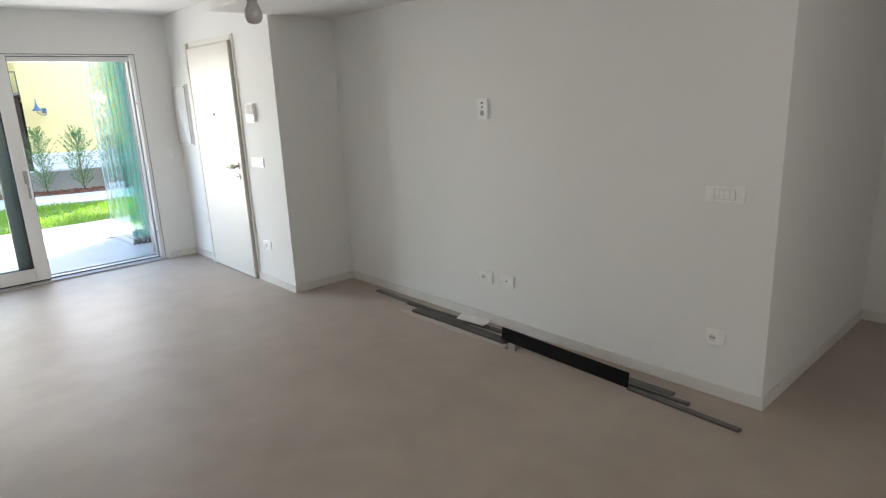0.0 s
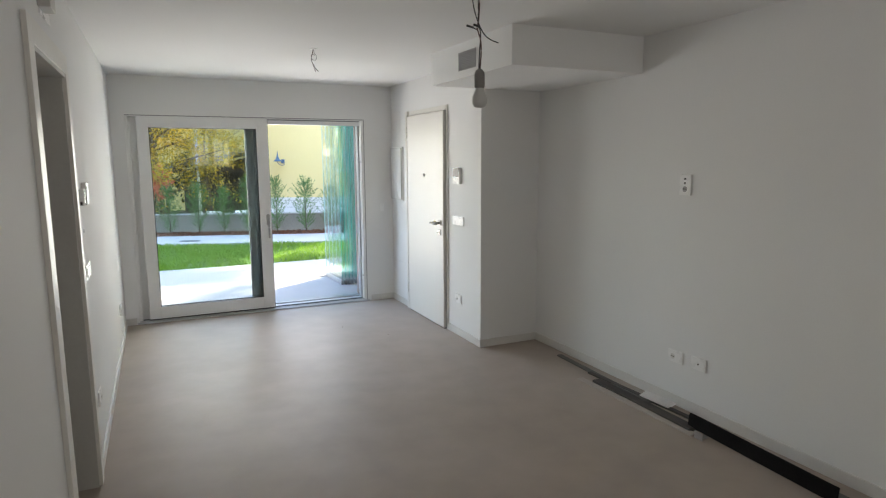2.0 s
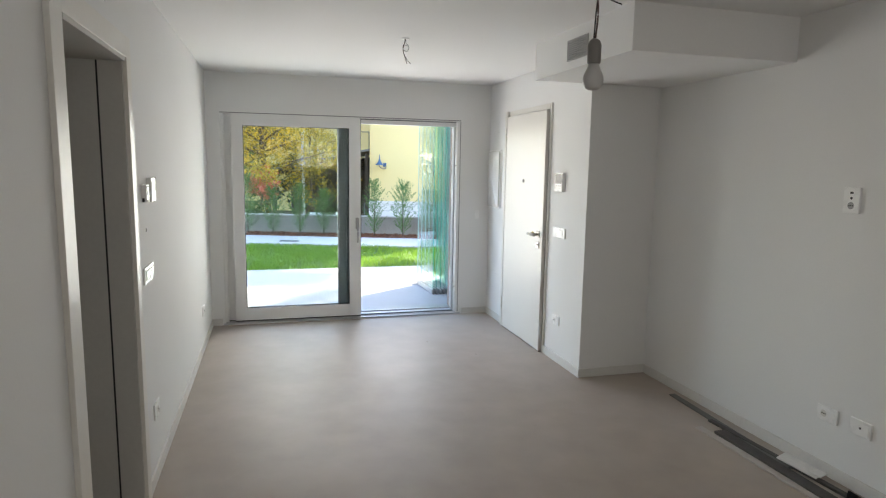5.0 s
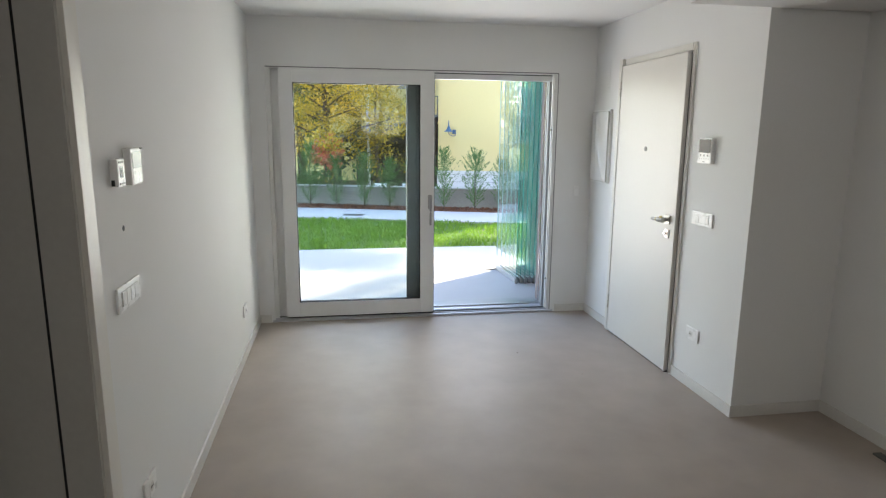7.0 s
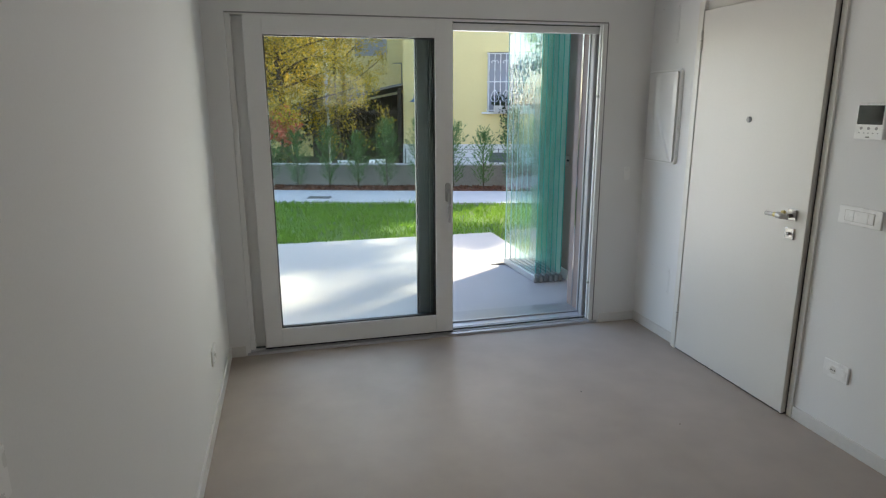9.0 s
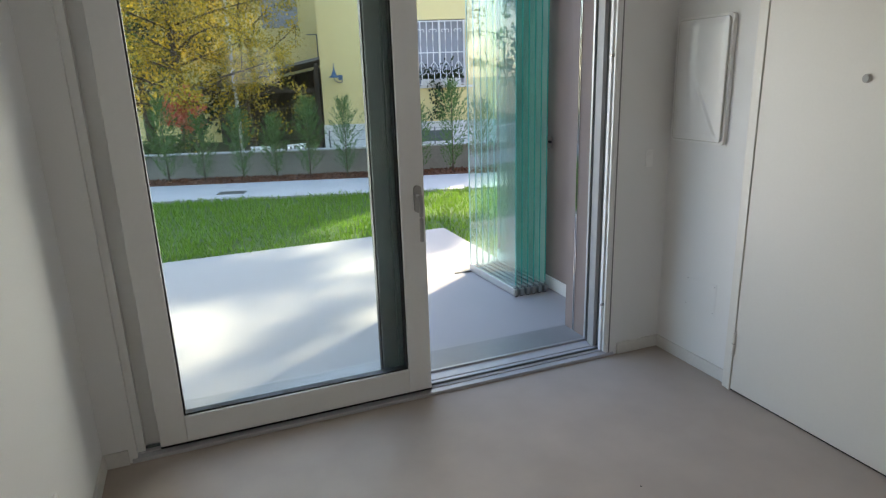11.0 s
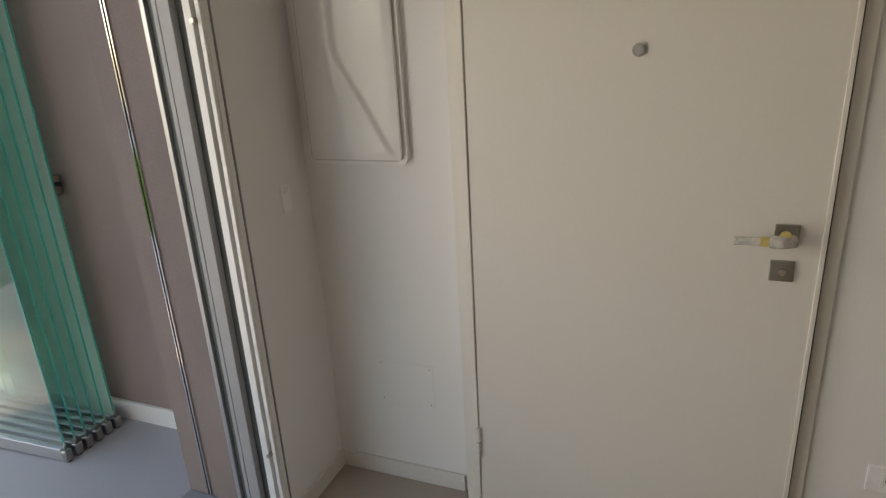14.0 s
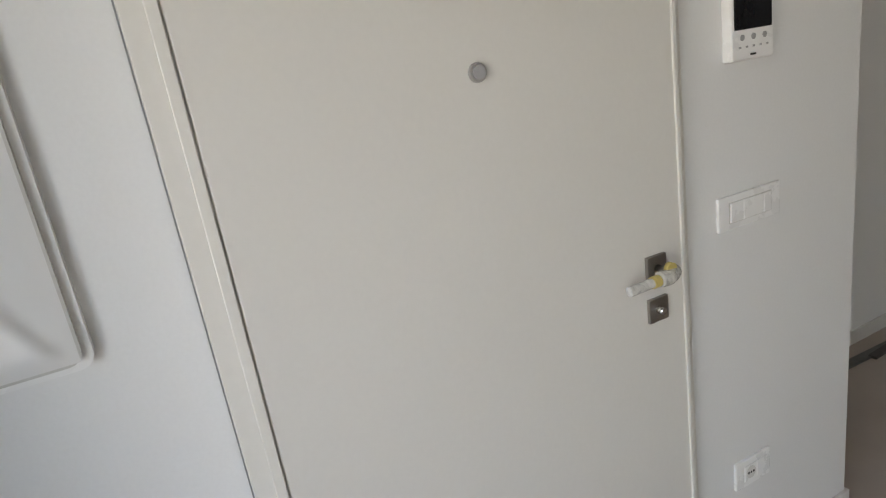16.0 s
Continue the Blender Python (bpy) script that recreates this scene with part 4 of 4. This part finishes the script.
part("arm", boxes((0.305, 0.352, -4.35, -4.29, 0.012, 0.017), bevel=0.001), M_ALU, bk)
part("arm", boxes((0.300, 0.306, -4.35, -4.29, 0.0, 0.045), bevel=0.001), M_ALU, bk)

for i, (x, y, r) in enumerate(((-1.62, -4.92, 0.006), (-1.30, -5.2, 0.004), (-0.92, -1.0, 0.004), (-0.6, -1.45, 0.003))):
    crumb = solid("crumb", lathe([(r * 0.6, 0.0), (r, r * 0.4), (r * 0.5, r * 0.9)], (x, y, 0.0), 7), M_DSTRIP, (x, y, 0.0))
    tagged(crumb, "tiny dark crumb of dirt on the floor", "crumb", group="crumbs on the floor")

# ---- garden ----
drain = thing("drain_grate", slant(-3.92, 5.95, -0.012), "dark grey slotted drain grate set in the path", "drain grate")
part("frame", slanted(boxes((-4.12, -3.72, 5.85, 5.865, -0.03, -0.004), (-4.12, -3.72, 6.045, 6.06, -0.03, -0.004), (-4.12, -4.105, 5.865, 6.045, -0.03, -0.004), (-3.735, -3.72, 5.865, 6.045, -0.03, -0.004))), M_FIXED, drain)
part("sump", slanted(boxes((-4.105, -3.735, 5.865, 6.045, -0.02, -0.0105))), M_BLACK, drain)
for k in range(12):
    u = -4.09 + k * 0.0295
    part("bar", slanted(boxes((u, u + 0.012, 5.865, 6.045, -0.0105, -0.005))), M_FIXED, drain)

rng = np.random.default_rng(7)


def leaves(points, size, material, name, jitter=0.3, droop=0.0, long=1.6):
    """Many small folded leaves, one at each point, as one mesh."""
    n = len(points)
    p = np.asarray(points)
    a = rng.normal(size=(n, 3))
    a[:, 2] -= droop
    a /= np.linalg.norm(a, axis=1, keepdims=True)
    b = np.cross(a, rng.normal(size=(n, 3)))
    b /= np.linalg.norm(b, axis=1, keepdims=True)
    sz = (size * (1 + jitter * rng.uniform(-1, 1, n)))[:, None]
    v = np.stack([p - a * sz * long / 2, p + b * sz / 2, p + a * sz * long / 2, p - b * sz / 2], axis=1).reshape(-1, 3)
    return cloud(name, v.tolist(), [(4 * i, 4 * i + 1, 4 * i + 2, 4 * i + 3) for i in range(n)], material)


def limb_points(start, end, bend, n=7):
    start, end, bend = Vector(start), Vector(end), Vector(bend)
    out = []
    for i in range(n):
        t = i / (n - 1)
        out.append(start.lerp(end, t) + bend * math.sin(t * math.pi))
    return out


def taper(points, r0, r1, seg=7):
    bm = bmesh.new()
    rings = []
    for i, p in enumerate(points):
        d = points[min(i + 1, len(points) - 1)] - points[max(i - 1, 0)]
        q = d.to_track_quat("Z", "Y")
        r = r0 + (r1 - r0) * i / (len(points) - 1)
        rings.append([bm.verts.new(p + q @ Vector((r * math.cos(k * 2 * math.pi / seg), r * math.sin(k * 2 * math.pi / seg), 0))) for k in range(seg)])
    for a, b in zip(rings, rings[1:]):
        for k in range(seg):
            f = bm.faces.new((a[k], a[(k + 1) % seg], b[(k + 1) % seg], b[k]))
            f.smooth = True
    bm.faces.new(rings[0][::-1])
    bm.faces.new(rings[-1])
    return bm


def tree(base, height, spread, crown_from, n_limbs, leaves_per, leaf, material, label, lean=(0, 0), trunk_r=0.09, seed=1):
    """Trunk, tapered limbs with twigs, and leaves gathered along the twigs."""
    rnd = random.Random(seed)
    t = thing("tree", base, label, "tree")
    top = Vector(base) + Vector((lean[0], lean[1], height))
    spine = limb_points(base, top, (rnd.uniform(-0.2, 0.2), rnd.uniform(-0.2, 0.2), 0), 9)
    part("trunk", taper(spine, trunk_r, 0.015, 9), M_BARK, t)
    pts = []
    for i in range(n_limbs):
        f = crown_from + (0.97 - crown_from) * i / max(1, n_limbs - 1)
        root = Vector(base).lerp(top, f)
        az = i * 2.4 + rnd.uniform(-0.4, 0.4)
        reach = spread * (0.55 + 0.45 * math.sin(math.pi * min(1, (f - crown_from) / (1 - crown_from) * 0.8 + 0.25))) * rnd.uniform(0.75, 1.1)
        tip = root + Vector((math.cos(az) * reach, math.sin(az) * reach, reach * rnd.uniform(0.15, 0.6)))
        lp_ = limb_points(root, tip, (0, 0, rnd.uniform(-0.1, 0.15)), 7)
        part("limb", taper(lp_, trunk_r * 0.42 * (1.15 - f), 0.006, 6), M_BARK, t)
        twigs = bmesh.new()
        for j in range(7):
            s0 = lp_[min(6, 1 + j)]
            d = Vector((rnd.gauss(0, 1), rnd.gauss(0, 1), rnd.gauss(0.15, 0.7))).normalized() * reach * rnd.uniform(0.22, 0.5)
            rod(twigs, s0, s0 + d, 0.007, 0.002, seg=4, caps=False)
            for _ in range(leaves_per):
                q = s0 + d * rnd.uniform(0.15, 1.1)
                pts.append((q.x + rnd.gauss(0, 0.07 * spread), q.y + rnd.gauss(0, 0.07 * spread), q.z + rnd.gauss(0, 0.06 * spread)))
        tagged(part("twigs", twigs, M_BARK, t), kind="stuff")
    crown = new("crown", leaves(np.array(pts) - np.array(base), leaf, material, "crown", droop=0.4))
    crown.parent = t
    return t


tree((-2.35, 10.9, -0.1), 5.6, 2.1, 0.15, 32, 140, 0.038, M_YLEAF, "autumn tree with yellow leaves behind the garden wall", lean=(-0.2, 0.2), seed=3)
tree((-1.15, 11.2, -0.1), 4.7, 1.25, 0.22, 18, 60, 0.036, M_YLEAF, "slim autumn tree with yellow leaves behind the garden wall", lean=(0.15, 0.1), seed=31, trunk_r=0.05)
tree((-4.6, 12.4, -0.1), 6.2, 2.0, 0.16, 22, 70, 0.06, M_GLEAF, "broad green leaved tree behind the garden wall", seed=5)
tree((-3.4, 15.5, -0.1), 8.5, 2.3, 0.10, 26, 44, 0.10, M_DLEAF, "tall dark evergreen tree", seed=8, trunk_r=0.14)
tree((-7.6, 11.5, -0.1), 5.0, 1.5, 0.34, 14, 30, 0.07, M_GLEAF, "slight green leaved tree behind the garden wall", seed=9)
tree((-2.65, 10.3, -0.1), 1.55, 0.42, 0.48, 12, 46, 0.038, M_RLEAF, "small tree with red autumn leaves", seed=11, trunk_r=0.04, lean=(0.25, 0.1))
tree((14.35, 14.35, -0.1), 16.7, 2.1, 0.81, 17, 23, 0.15, M_GLEAF, "unseen tall tree added to dapple the terrace with shade", seed=14, trunk_r=0.15)
tree((12.95, 15.3, -0.1), 15.9, 1.5, 0.84, 20, 70, 0.16, M_GLEAF, "unseen dense tree added to shade the left of the terrace", seed=21, trunk_r=0.15)
tree((16.15, 14.6, -0.1), 14.3, 0.5, 0.95, 12, 30, 0.14, M_GLEAF, "unseen slender tree added to shade the terrace corner", seed=23, trunk_r=0.15)


def hedge(name, u0, u1, n0, n1, z1, count, material, label, leaf=0.11):
    pts = []
    for _ in range(count):
        u, v = rng.uniform(u0, u1), rng.uniform(n0, n1)
        top = z1 * (0.72 + 0.28 * noise.noise(Vector((u * 0.7, v * 0.7, 3.3))) + 0.12 * noise.noise(Vector((u * 2.5, v * 2, 1.3))))
        p = slant(u, v, top * rng.uniform(0.0, 1.0) ** 0.7)
        pts.append(tuple(p))
    ob = new(name, leaves(pts, leaf, material, name))
    return tagged(ob, label, "hedge", kind="stuff")


hedge("hedge", -9.5, -5.6, 15.5, 17.0, 3.0, 3200, M_GLEAF, "tall loose green hedge in the distance", 0.13)
hedge("far_foliage", -13.5, -4.0, 22, 25, 7.5, 4200, M_DLEAF, "dark line of trees in the distance", 0.32)
hedge("low_shrubs", -11, -5.4, 8.2, 9.2, 0.75, 3500, M_GLEAF, "low green shrubs behind the garden wall", 0.06)


# young conifers in the bed
def conifer(height, seed):
    rnd = random.Random(seed)
    t = thing("conifer_shrub", (0, 0, 0), "young green conifer planted in the mulch bed", "conifer shrub", group="row of young conifers")
    part("trunk", rods(((0, 0, 0), (0.0, 0.0, height * 0.9), 0.012, 0.004), seg=7), M_BARK, t)
    v, f = [], []

    def frond(p, d, w, l):
        d = d.normalized()
        side = d.cross(Vector((rnd.gauss(0, 1), rnd.gauss(0, 1), rnd.gauss(0, 1)))).normalized() * w
        k = len(v)
        v.extend([tuple(p - side * 0.3), tuple(p + d * l * 0.45 - side), tuple(p + d * l), tuple(p + d * l * 0.45 + side)])
        f.append((k, k + 1, k + 2, k + 3))

    n = int(60 * height + 18)
    for i in range(n):
        h = height * (0.04 + 0.90 * i / n)
        az = i * 2.399 + rnd.uniform(-0.5, 0.5)
        rel = h / height
        reach = 0.33 * (0.62 + 0.9 * rel if rel < 0.35 else 1.12 * (1 - rel) ** 0.75 + 0.12) * rnd.uniform(0.6, 1.15)
        out = Vector((math.cos(az), math.sin(az), rnd.uniform(0.6, 1.3)))
        for j in range(11):
            s_ = ((j + rnd.random()) / 11) ** 0.8
            p = Vector((0, 0, h)) + out * reach * s_ + Vector((0, 0, 0.06 * s_ * s_))
            for _ in range(2):
                d = out + Vector((rnd.gauss(0, 0.75), rnd.gauss(0, 0.75), rnd.gauss(0.25, 0.5)))
                frond(p, d, rnd.uniform(0.004, 0.008), rnd.uniform(0.03, 0.085))
    for _ in range(22):
        frond(Vector((rnd.gauss(0, 0.012), rnd.gauss(0, 0.012), height * rnd.uniform(0.82, 0.97))), Vector((rnd.gauss(0, 0.3), rnd.gauss(0, 0.3), 1)), 0.006, 0.09)
    c = new("foliage", cloud("foliage", v, f, M_THUJA))
    c.parent = t
    return t


kinds = [conifer(1.10, 21), conifer(1.30, 22), conifer(1.0, 23)]
spots = ((-2.25, 2, 1.032), (-1.68, 1, 1.032), (-1.1, 0, 0.95), (-0.48, 0, 1.0), (0.07, 2, 1.0), (0.62, 1, 0.98), (1.23, 1, 0.96), (1.88, 0, 1.08), (2.45, 2, 1.05), (3.0, 1, 1.12), (3.48, 0, 1.032), (4.1, 1, 0.95), (-2.85, 0, 1.0), (-3.4, 1, 0.9), (-4.0, 2, 1.0))
placed = set()
for i, (u, k, sc) in enumerate(spots):
    p = slant(u - 3.535, 7.12, 0.0)
    m = Matrix.Translation(p) @ Matrix.Rotation(i * 1.7, 4, "Z")
    if k not in placed:
        placed.add(k)
        ob = kinds[k]
        ob.matrix_basis = m
    else:
        ob = copy_thing(kinds[k], m)
    ob.scale = (sc, sc, sc)

# bark chips on the bed
pts = [tuple(slant(rng.uniform(-9, 3.5), rng.uniform(6.87, 7.41), rng.uniform(0.0, 0.02))) for _ in range(5000)]
tagged(new("mulch_chips", leaves(pts, 0.035, M_MULCHP, "mulch_chips", long=1.8)), "loose red brown bark chips on the bed", "mulch", kind="stuff")

# grass
NB = 60000
gu = rng.uniform(-8, 4.5, NB)
gy = rng.uniform(2.1, 9.0, NB)
keep = ((gy > 3.32) | (gu > 0.02)) & (GN.x * gu + GN.y * gy < 5.53)
gu, gy = gu[keep], gy[keep]
n = len(gu)
hgt = rng.uniform(0.035, 0.085, n) * (1 + 0.25 * np.sin(gu * 3.1) * np.cos(gy * 2.7))
az = rng.uniform(0, 2 * math.pi, n)
ln = rng.uniform(0.1, 0.7, n) * hgt
wd = rng.uniform(0.0025, 0.005, n) * 1.3
root = np.stack([gu, gy, np.full(n, -0.046)], axis=1)
side = np.stack([np.sin(az) * wd, -np.cos(az) * wd, np.zeros(n)], axis=1)
tip = root + np.stack([np.cos(az) * ln, np.sin(az) * ln, hgt], axis=1)
mid = root * 0.5 + tip * 0.5 + np.stack([np.cos(az) * ln * -0.12, np.sin(az) * ln * -0.12, hgt * 0.12], axis=1)
gv = np.stack([root - side, root + side, mid + side * 0.8, tip, mid - side * 0.8], axis=1).reshape(-1, 3)
gf = [(5 * i, 5 * i + 1, 5 * i + 2, 5 * i + 3, 5 * i + 4) for i in range(n)]
tagged(new("grass", cloud("grass", gv.tolist(), gf, M_GRASS)), "short green lawn grass beside the terrace", "grass", kind="stuff")

# ---- yellow house beyond the garden ----
HU, HN = -2.86, 12.13
house = thing("house", slant(HU, HN, -0.1), "yellow rendered house with a white plinth", "house")


def hpart(name, b, material, parent=house, label="", bevel=0.0):
    """b: along, out from the facade (negative towards the garden) and up."""
    return part(name, slanted(boxes((HU + b[0], HU + b[1], HN + b[2], HN + b[3], b[4], b[5]), bevel=bevel)), material, parent, label)


hpart("wall", (-0.33, 1.26, 0.0, 0.35, 0.5, 4.0), M_YELLOW)
hpart("wall", (1.26, 1.88, 0.0, 0.35, 0.5, 9.6), M_YELLOW)
hpart("wall", (3.14, 7.16, 0.0, 0.35, 0.5, 9.6), M_YELLOW)
hpart("wall", (1.88, 3.14, 0.0, 0.35, 0.5, 1.34), M_YELLOW)
hpart("wall", (1.88, 3.14, 0.0, 0.35, 2.84, 9.6), M_YELLOW)
hpart("side_wall", (-0.33, 0.0, 0.35, 6.0, -0.1, 4.0), M_YELLOW)
hpart("side_wall", (1.26, 1.56, 0.35, 2.2, 4.0, 9.6), M_YELLOW)
hpart("side_wall", (6.86, 7.16, 0.35, 2.2, -0.1, 9.6), M_YELLOW)
hpart("rear_wall", (1.56, 6.86, 1.9, 2.2, -0.1, 9.6), M_YELLOW)
hpart("plinth", (-0.35, 7.18, -0.03, 0.35, -0.1, 0.5), M_PLINTH, label="white painted plinth")
hpart("moulding", (-0.34, 7.17, -0.012, 0.0, 1.255, 1.275), M_YELLOW, label="thin yellow string course")
hpart("roof", (1.0, 7.3, -0.1, 2.5, 9.6, 9.8), M_ROOF)
hpart("roof", (-0.45, 1.26, -0.15, 6.1, 4.0, 4.2), M_ROOF)
wn_ = hpart("window", (1.88, 3.14, 0.10, 0.16, 1.34, 2.84), M_SHUTTER, label="window with a pale blind")
hpart("surround", (1.80, 1.88, -0.03, 0.12, 1.34, 2.92), M_YELLOW, wn_)
hpart("surround", (3.14, 3.22, -0.03, 0.12, 1.34, 2.92), M_YELLOW, wn_)
hpart("surround", (1.88, 3.14, -0.03, 0.12, 2.84, 2.92), M_YELLOW, wn_)
hpart("sill", (1.74, 3.28, -0.12, 0.12, 1.29, 1.335), M_PLINTH, wn_, bevel=0.004)
for x in (1.88, 2.50, 3.09):
    hpart("window_frame", (x, x + 0.05, 0.06, 0.10, 1.34, 2.84), M_WHITEIRON, wn_)
hpart("cellar_window", (1.95, 2.75, -0.034, -0.028, 0.02, 0.28), M_FIXED, label="dark cellar window")
grille = thing("window_grille", slant(HU + 2.5, HN - 0.1, 1.34), "white wrought iron window grille with scrolls", "window grille")
for k in range(9):
    x = 1.92 + k * 0.147
    b = tube([slant(HU + x, HN - 0.07, 2.80), slant(HU + x, HN - 0.07, 1.95), slant(HU + x, HN - 0.10, 1.75), slant(HU + x, HN - 0.26, 1.55), slant(HU + x, HN - 0.24, 1.42), slant(HU + x, HN - 0.10, 1.36)], 0.011, 6)
    part("bar", b, M_WHITEIRON, grille)
for z, o in ((2.80, 0.07), (2.10, 0.07), (1.38, 0.12)):
    part("rail", slanted(boxes((HU + 1.86, HU + 3.16, HN - o - 0.012, HN - o + 0.012, z - 0.012, z + 0.012))), M_WHITEIRON, grille)


def scroll(x, z, flip):
    p = []
    for k in range(13):
        a = k / 12 * 4.4
        r = 0.058 * (1 - k / 16)
        p.append(slant(HU + x + flip * (0.058 - r * math.cos(a)), HN - 0.075, z + r * math.sin(a)))
    p = [slant(HU + x, HN - 0.075, z - 0.22)] + p
    return tube(p, 0.008, 5)


for k in range(4):
    x = 2.07 + k * 0.294
    part("scroll", scroll(x, 2.58, 1), M_WHITEIRON, grille)
    part("scroll", scroll(x, 2.58, -1), M_WHITEIRON, grille)
    for flip in (1, -1):
        b = tube([slant(HU + x, HN - 0.09, 1.90), slant(HU + x + flip * 0.07, HN - 0.13, 1.80), slant(HU + x + flip * 0.10, HN - 0.2, 1.66), slant(HU + x + flip * 0.03, HN - 0.24, 1.60)], 0.008, 5)
        part("scroll", b, M_WHITEIRON, grille)
pb = thing("planter_box", slant(HU + 2.5, HN - 0.12, 1.335), "pale planter box with trailing plants on the sill", "planter")
part("box", slanted(boxes((HU + 2.05, HU + 3.0, HN - 0.17, HN - 0.03, 1.34, 1.50), bevel=0.006)), M_PLINTH, pb)
pts = [tuple(slant(HU + rng.uniform(2.0, 3.05), HN - rng.uniform(0.02, 0.24), 1.5 + rng.gamma(2, 0.06)) - pb.location) for _ in range(420)]
pts += [tuple(slant(HU + 2.45 + rng.normal(0, 0.12), HN - 0.2 + rng.normal(0, 0.04), rng.uniform(0.55, 1.5)) - pb.location) for _ in range(300)]
lv = new("foliage", leaves(pts, 0.05, M_DLEAF, "foliage"))
lv.parent = pb

wl = thing("wall_lamp", slant(HU + 0.12, HN, 1.75), "blue enamel bell lamp on a scrolled arm", "wall lamp")
part("arm", tube([slant(HU + 0.13, HN, 1.60), slant(HU + 0.17, HN - 0.07, 1.50), slant(HU + 0.08, HN - 0.16, 1.49), slant(HU + 0.0, HN - 0.22, 1.56), slant(HU, HN - 0.22, 1.66)], 0.012, 7), M_SOCKET, wl)
part("plate", slanted(boxes((HU + 0.08, HU + 0.18, HN - 0.02, HN, 1.54, 1.66), bevel=0.005)), M_BLUE, wl)
c = slant(HU, HN - 0.22, 1.60)
part("shade", lathe([(0.13, 0.0), (0.125, 0.012), (0.075, 0.05), (0.048, 0.095), (0.024, 0.16), (0.013, 0.24), (0.007, 0.32)], c, 20), M_BLUE, wl)

# recessed side of the house, with a lean-to
rear = thing("rear_wing", slant(HU - 6, HN + 3.2, -0.1), "yellow rendered rear wing of the house", "house")
hpart("wall", (-8.0, -0.33, 3.2, 3.5, -0.1, 4.6), M_YELLOW, rear)
hpart("window", (-2.2, -1.2, 3.17, 3.198, 3.0, 4.4), M_SHUTTER, rear)
lt = thing("carport", slant(HU - 1.8, HN + 1.2, -0.1), "dark wooden lean-to with a sheet roof", "carport")
for x in (-0.50, -3.4):
    part("post", slanted(boxes((HU + x, HU + x + 0.10, HN + 0.15, HN + 0.25, -0.1, 1.95 + (x + 0.5) * 0.2), bevel=0.004)), M_DARKWOOD, lt)
bm = boxes((-3.5, 0.0, 0.0, 3.0, -0.03, 0.03))
part("roof", slanted(turned(bm, Matrix.Translation((HU - 0.34, HN + 0.05, 2.06)) @ Matrix.Rotation(radians(-11.5), 4, "Y"))), M_ROOF, lt)
for k in range(18):
    x = -0.55 - k * 0.17
    part("board", slanted(boxes((HU + x - 0.16, HU + x, HN + 2.9, HN + 2.95, -0.1, 1.9 + (x + 0.5) * 0.2))), M_DARKWOOD, lt)
part("cross_beam", slanted(boxes((HU - 3.4, HU - 0.4, HN + 0.17, HN + 0.23, 1.28, 1.38))), M_DARKWOOD, lt)
pole = tagged(solid("pole", rods(((-1.42, 11.6, -0.1), (-1.46, 11.6, 5.5), 0.04), seg=12), M_PLINTH, (-1.42, 11.6, -0.1)), "thin white metal pole behind the wall", "pole")
fence = thing("wire_fence", slant(-3.2, 7.51, 0.425), "low dark wire fence on the garden wall", "fence")
for k in range(7):
    u = -2.6 + k * 0.9
    part("post", rods((slant(u, 7.51, 0.42), slant(u, 7.51, 0.72), 0.011), seg=6), M_FIXED, fence)
for z in (0.55, 0.70):
    part("wire", rods((slant(-2.6, 7.51, z), slant(2.8, 7.51, z), 0.003), seg=5), M_FIXED, fence)
dp = thing("corner_bar", slant(HU - 0.36, HN + 0.06, 2.06), "thin dark angled bar at the corner of the yellow house", "pipe")
part("pipe", slanted(boxes((HU - 0.375, HU - 0.350, HN + 0.05, HN + 0.075, 2.06, 2.60), bevel=0.004)), M_FIXED, dp)
part("arm", slanted(boxes((HU - 0.60, HU - 0.375, HN + 0.05, HN + 0.075, 2.575, 2.60), bevel=0.004)), M_FIXED, dp)


def garden_chair(base, turn):
    """A moulded chair: seat, slatted back, four legs and two arms."""
    c = thing("garden_chair", base, "low white plastic garden chair behind the wall", "chair", group="white garden chairs")
    x, y, z = base
    m = Matrix.Translation(base) @ Matrix.Rotation(turn, 4, "Z") @ Matrix.Translation((-x, -y, -z))

    def add(name, *b):
        part(name, turned(boxes(*b, bevel=0.006), m), M_PLATE, c)
    add("seat", (x - 0.22, x + 0.22, y - 0.2, y + 0.22, z + 0.22, z + 0.25))
    for sx in (-0.2, 0.2):
        add("leg", (x + sx - 0.02, x + sx + 0.02, y - 0.19, y - 0.15, z, z + 0.22))
        add("leg", (x + sx - 0.02, x + sx + 0.02, y + 0.17, y + 0.21, z, z + 0.22))
        add("arm", (x + sx - 0.025, x + sx + 0.025, y - 0.18, y + 0.2, z + 0.36, z + 0.385))
    for k in range(5):
        add("slat", (x - 0.19 + k * 0.085, x - 0.14 + k * 0.085, y + 0.20, y + 0.22, z + 0.25, z + 0.44))
    add("rail", (x - 0.2, x + 0.2, y + 0.195, y + 0.225, z + 0.44, z + 0.48))


garden_chair((-1.12, 9.7, -0.1), 2.6)
garden_chair((-0.62, 9.75, -0.1), 3.5)
